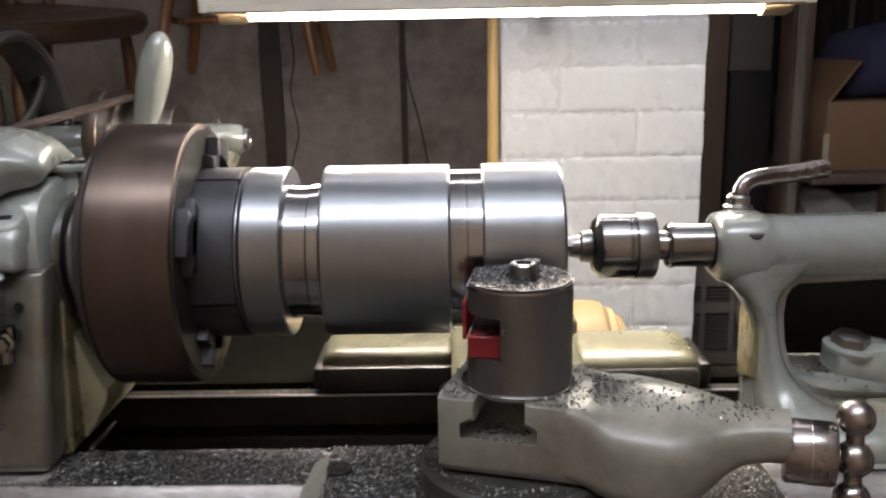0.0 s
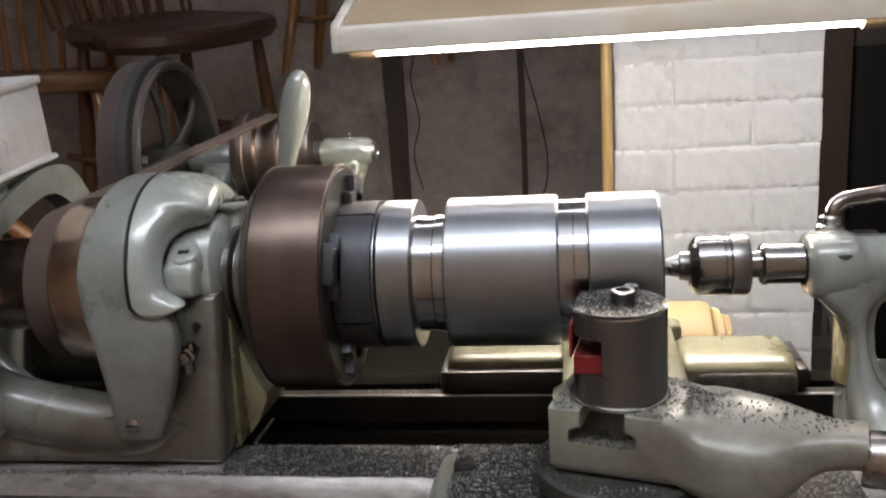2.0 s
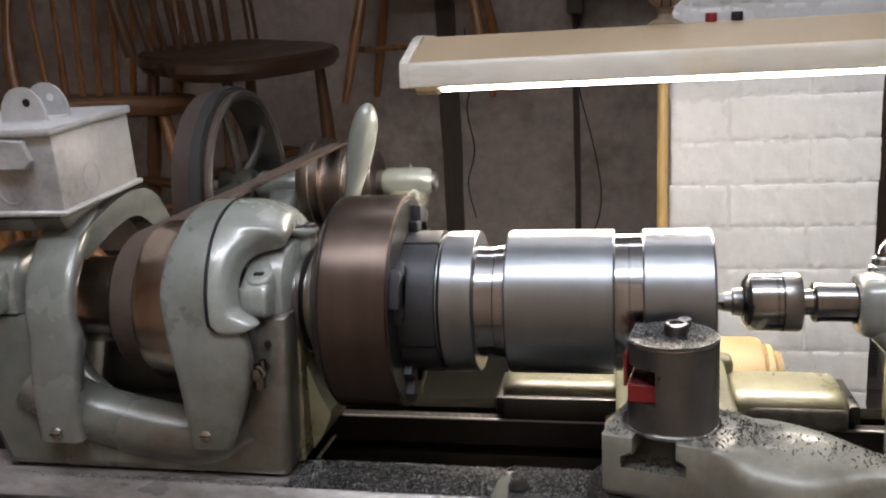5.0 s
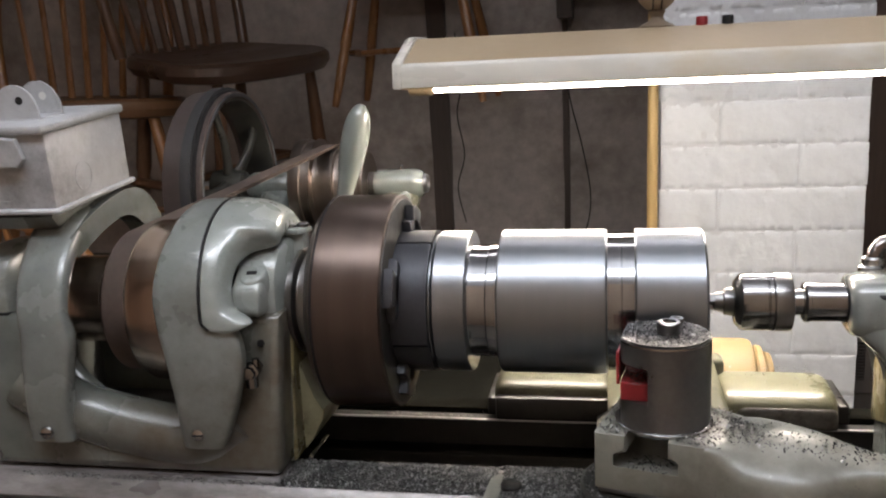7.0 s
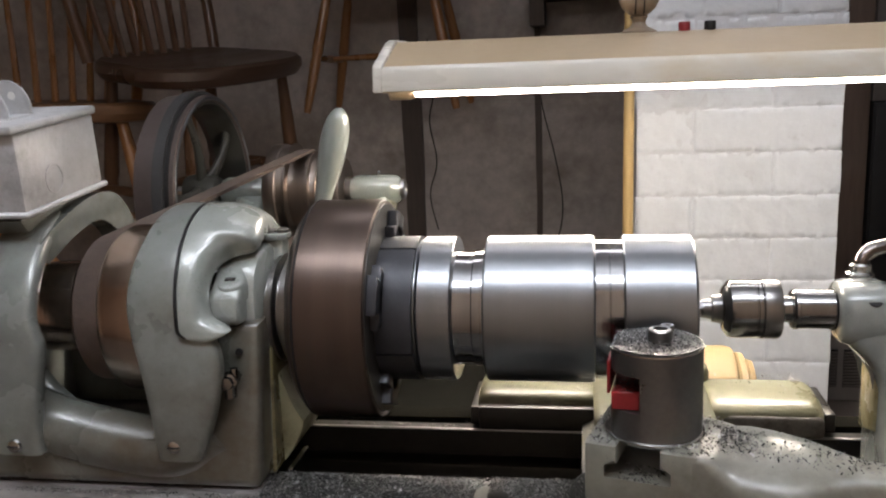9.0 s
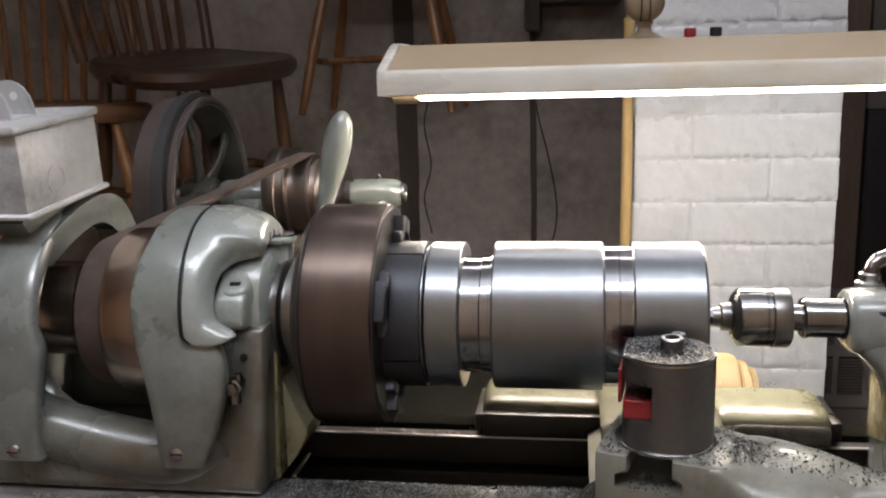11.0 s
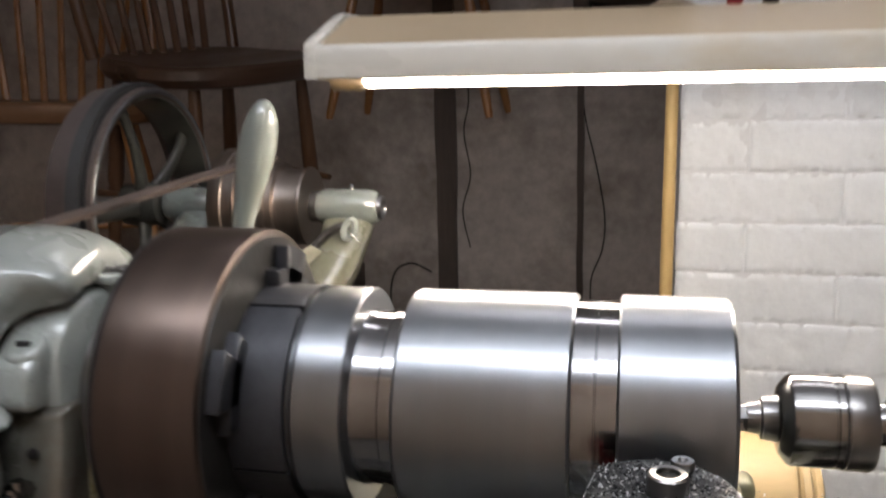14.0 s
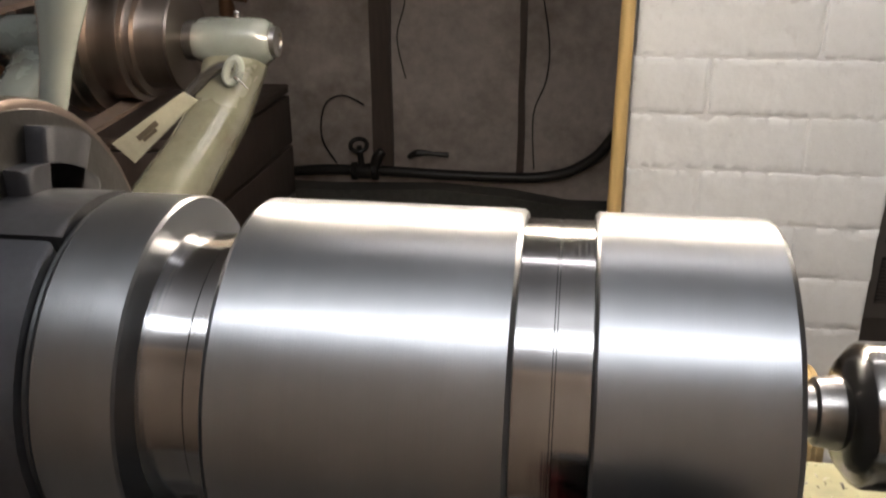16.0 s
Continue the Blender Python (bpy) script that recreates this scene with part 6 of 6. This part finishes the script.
c1 = chair((-0.955, 3.16, 0.045), "varnished oak stick chair hung up against the wall")
c2 = chair((-1.54, 2.50, -0.465), "dark varnished stick chair stored behind the lathe", DARK_OAK, SHADED_SEAT, splay=0.25)
c2.matrix_world = Matrix.Translation(W((-1.626, 2.57, -0.442))) @ Matrix.Rotation(radians(6), 4, "X") @ Matrix.Rotation(radians(4.1), 4, "Y") @ Matrix.Rotation(radians(68.2), 4, "Z") @ Matrix.Scale(1.2, 4)
c3 = copy_thing(c1, Matrix.Translation(W((-2.12, 2.30, -0.565))) @ Matrix.Rotation(radians(28), 4, "Z") @ Matrix.Rotation(radians(2), 4, "Y") @ Matrix.Scale(1.15, 4))
tagged(c3, "honey-coloured oak stick chair stored behind the lathe")
c4 = chair((-1.74, 1.71, FLOOR), "orange-brown stick chair standing low behind the headstock", LIT_WOOD, LIT_WOOD)
c4.matrix_world = Matrix.Translation(W((-1.74, 1.71, FLOOR))) @ Matrix.Rotation(radians(172), 4, "Z") @ Matrix.Scale(1.108, 4)
for name, x0, x1, y0, y1, zt, label in (("storage_crate", -2.02, -1.14, 2.05, 2.86, -0.485, "dark timber crate with a chair standing on it"),
                                        ("storage_crate", -2.66, -2.05, 1.80, 2.76, -0.565, "low dark timber crate with a chair standing on it")):
    crate = thing(name, ((x0 + x1) / 2, (y0 + y1) / 2, FLOOR), label, "crate")
    part("lid", box(B(), x0, x1, y0, y1, zt - 0.03, zt, 0.004), DARK_WOOD, crate)
    for i in range(5):
        za = FLOOR + (zt - 0.03 - FLOOR) * i / 5
        zb = FLOOR + (zt - 0.03 - FLOOR) * (i + 1) / 5 - 0.012
        part("board", box(B(), x0 + 0.01, x1 - 0.01, y0, y0 + 0.025, za, zb, 0.003), DARK_WOOD, crate)
        part("board", box(B(), x1 - 0.025, x1, y0 + 0.025, y1, za, zb, 0.003), DARK_WOOD, crate)
    part("post", box(B(), x0 + 0.02, x0 + 0.07, y0 + 0.03, y0 + 0.08, FLOOR, zt - 0.03), DARK_WOOD, crate)
    part("post", box(B(), x1 - 0.08, x1 - 0.03, y1 - 0.08, y1 - 0.03, FLOOR, zt - 0.03), DARK_WOOD, crate)
solid("wall_peg", rod(B(), (-0.955, BACK + 0.02, 1.13), (-0.955, 3.44, 1.19), 0.014, 0.012, 12), OAK, "wooden peg in the wall holding a chair", "peg")

# ---- ceiling lights: one behind the camera, one added before the pier ----


def ceiling_light(x, y, z, half):
    cl = thing("ceiling_light", (x, y, z + 0.06), "unseen lit white fluorescent ceiling light", "ceiling light", "ceiling lights")
    part("rail", box(B(), x - half, x + half, y - 0.02, y + 0.02, z + 0.045, z + 0.07, 0.004), WHITE, cl)
    for dx in (-0.7, 0.7):
        part("hanger", rod(B(), (x + dx * half, y, z + 0.07), (x + dx * half, y, TOP), 0.006, 0.006, 8), WHITE, cl)
    part("tube", rod(B(), (x - half + 0.05, y, z + 0.016), (x + half - 0.05, y, z + 0.016), 0.012, 0.012, 16), TUBE_COOL, cl)
    for s in (-1, 1):
        part("tube_holder", box(B(), x + s * (half - 0.03) - 0.02, x + s * (half - 0.03) + 0.02, y - 0.025, y + 0.025, z, z + 0.045, 0.004), WHITE, cl)


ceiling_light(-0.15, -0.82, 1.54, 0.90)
# Added fitting for the lamp before the pier; no such light is known.
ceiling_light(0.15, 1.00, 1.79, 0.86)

# ---- bricks of the pier ----


def brick_mesh(w, h, seed):
    r = random.Random(seed)
    bm = B()
    def steps(size, cell):
        n = max(2, int(size / cell))
        return [0.0, 0.0035] + [0.0035 + (size - 0.007) * i / n for i in range(1, n)] + [size - 0.0035, size]
    g = 0.0008
    X, Z = steps(w - 2 * g, 0.007), steps(h - 2 * g, 0.012)
    nx, nz = len(X) - 1, len(Z) - 1
    front = []
    for i in range(nx + 1):
        col = []
        for j in range(nz + 1):
            edge = i in (0, nx) or j in (0, nz)
            near = i in (1, nx - 1) or j in (1, nz - 1)
            q = Vector((X[i] * 30 + seed * 50, Z[j] * 30, seed * 9))
            wave = noise.noise(q)
            chip = max(0.0, noise.noise(q * 2.3) - 0.14)
            x, z, y = g + X[i], g + Z[j], 0.0026 * wave + r.uniform(-0.0003, 0.0003)
            if edge:
                x += (0.0015 + 0.0025 * wave + 0.010 * chip) * (1 if i == 0 else -1 if i == nx else 0)
                z += (0.0006 + 0.0046 * wave + 0.016 * chip + r.uniform(0, 0.0008)) * (1 if j == 0 else -1 if j == nz else 0)
                y = (0.0010 if j not in (0, nz) else 0.0020) + r.uniform(0, 0.0014) + 0.020 * chip
            elif near:
                y += 0.006 * chip + r.uniform(-0.0002, 0.0006)
            col.append(bm.verts.new((x * K, y * K, z * K)))
        front.append(col)
    for i in range(nx):
        for j in range(nz):
            bm.faces.new((front[i][j], front[i + 1][j], front[i + 1][j + 1], front[i][j + 1]))
    loop = [front[i][0] for i in range(nx + 1)] + [front[nx][j] for j in range(1, nz + 1)] + [front[i][nz] for i in range(nx - 1, -1, -1)] + [front[0][j] for j in range(nz - 1, 0, -1)]
    back = [bm.verts.new((v.co.x, 0.03 * K, v.co.z)) for v in loop]
    for i in range(len(loop)):
        bm.faces.new((loop[i - 1], loop[i], back[i], back[i - 1]))
    bmesh.ops.recalc_face_normals(bm, faces=bm.faces)
    me = bpy.data.meshes.new("brick")
    bm.to_mesh(me)
    bm.free()
    me.materials.append(BRICK)
    finish(me, 50)
    return me


rb = random.Random(4)
po = ORIGIN[pier]
first = int((FLOOR - 0.005) / COURSE) - 1
cache = {}
for n in range(first, int((TOP - 0.005) / COURSE)):
    z = 0.005 + n * COURSE
    if z < FLOOR:
        continue
    mid = 0.150 if n % 2 == 0 else 0.332
    for a, b in ((PX0 + rb.choice((0.0, 0.002)), mid), (mid, PX1 + rb.choice((-0.003, -0.002, -0.001, 0.0)))):
        key = (round(b - a, 3), rb.randrange(6))
        if key not in cache:
            cache[key] = brick_mesh(b - a, COURSE, rb.random())
        ob = new("brick", cache[key])
        ob.parent = pier
        q = Vector((a + rb.uniform(-0.0015, 0.0015), PY + rb.uniform(-0.0015, 0.0015), z)) - po
        ob.location = q * K
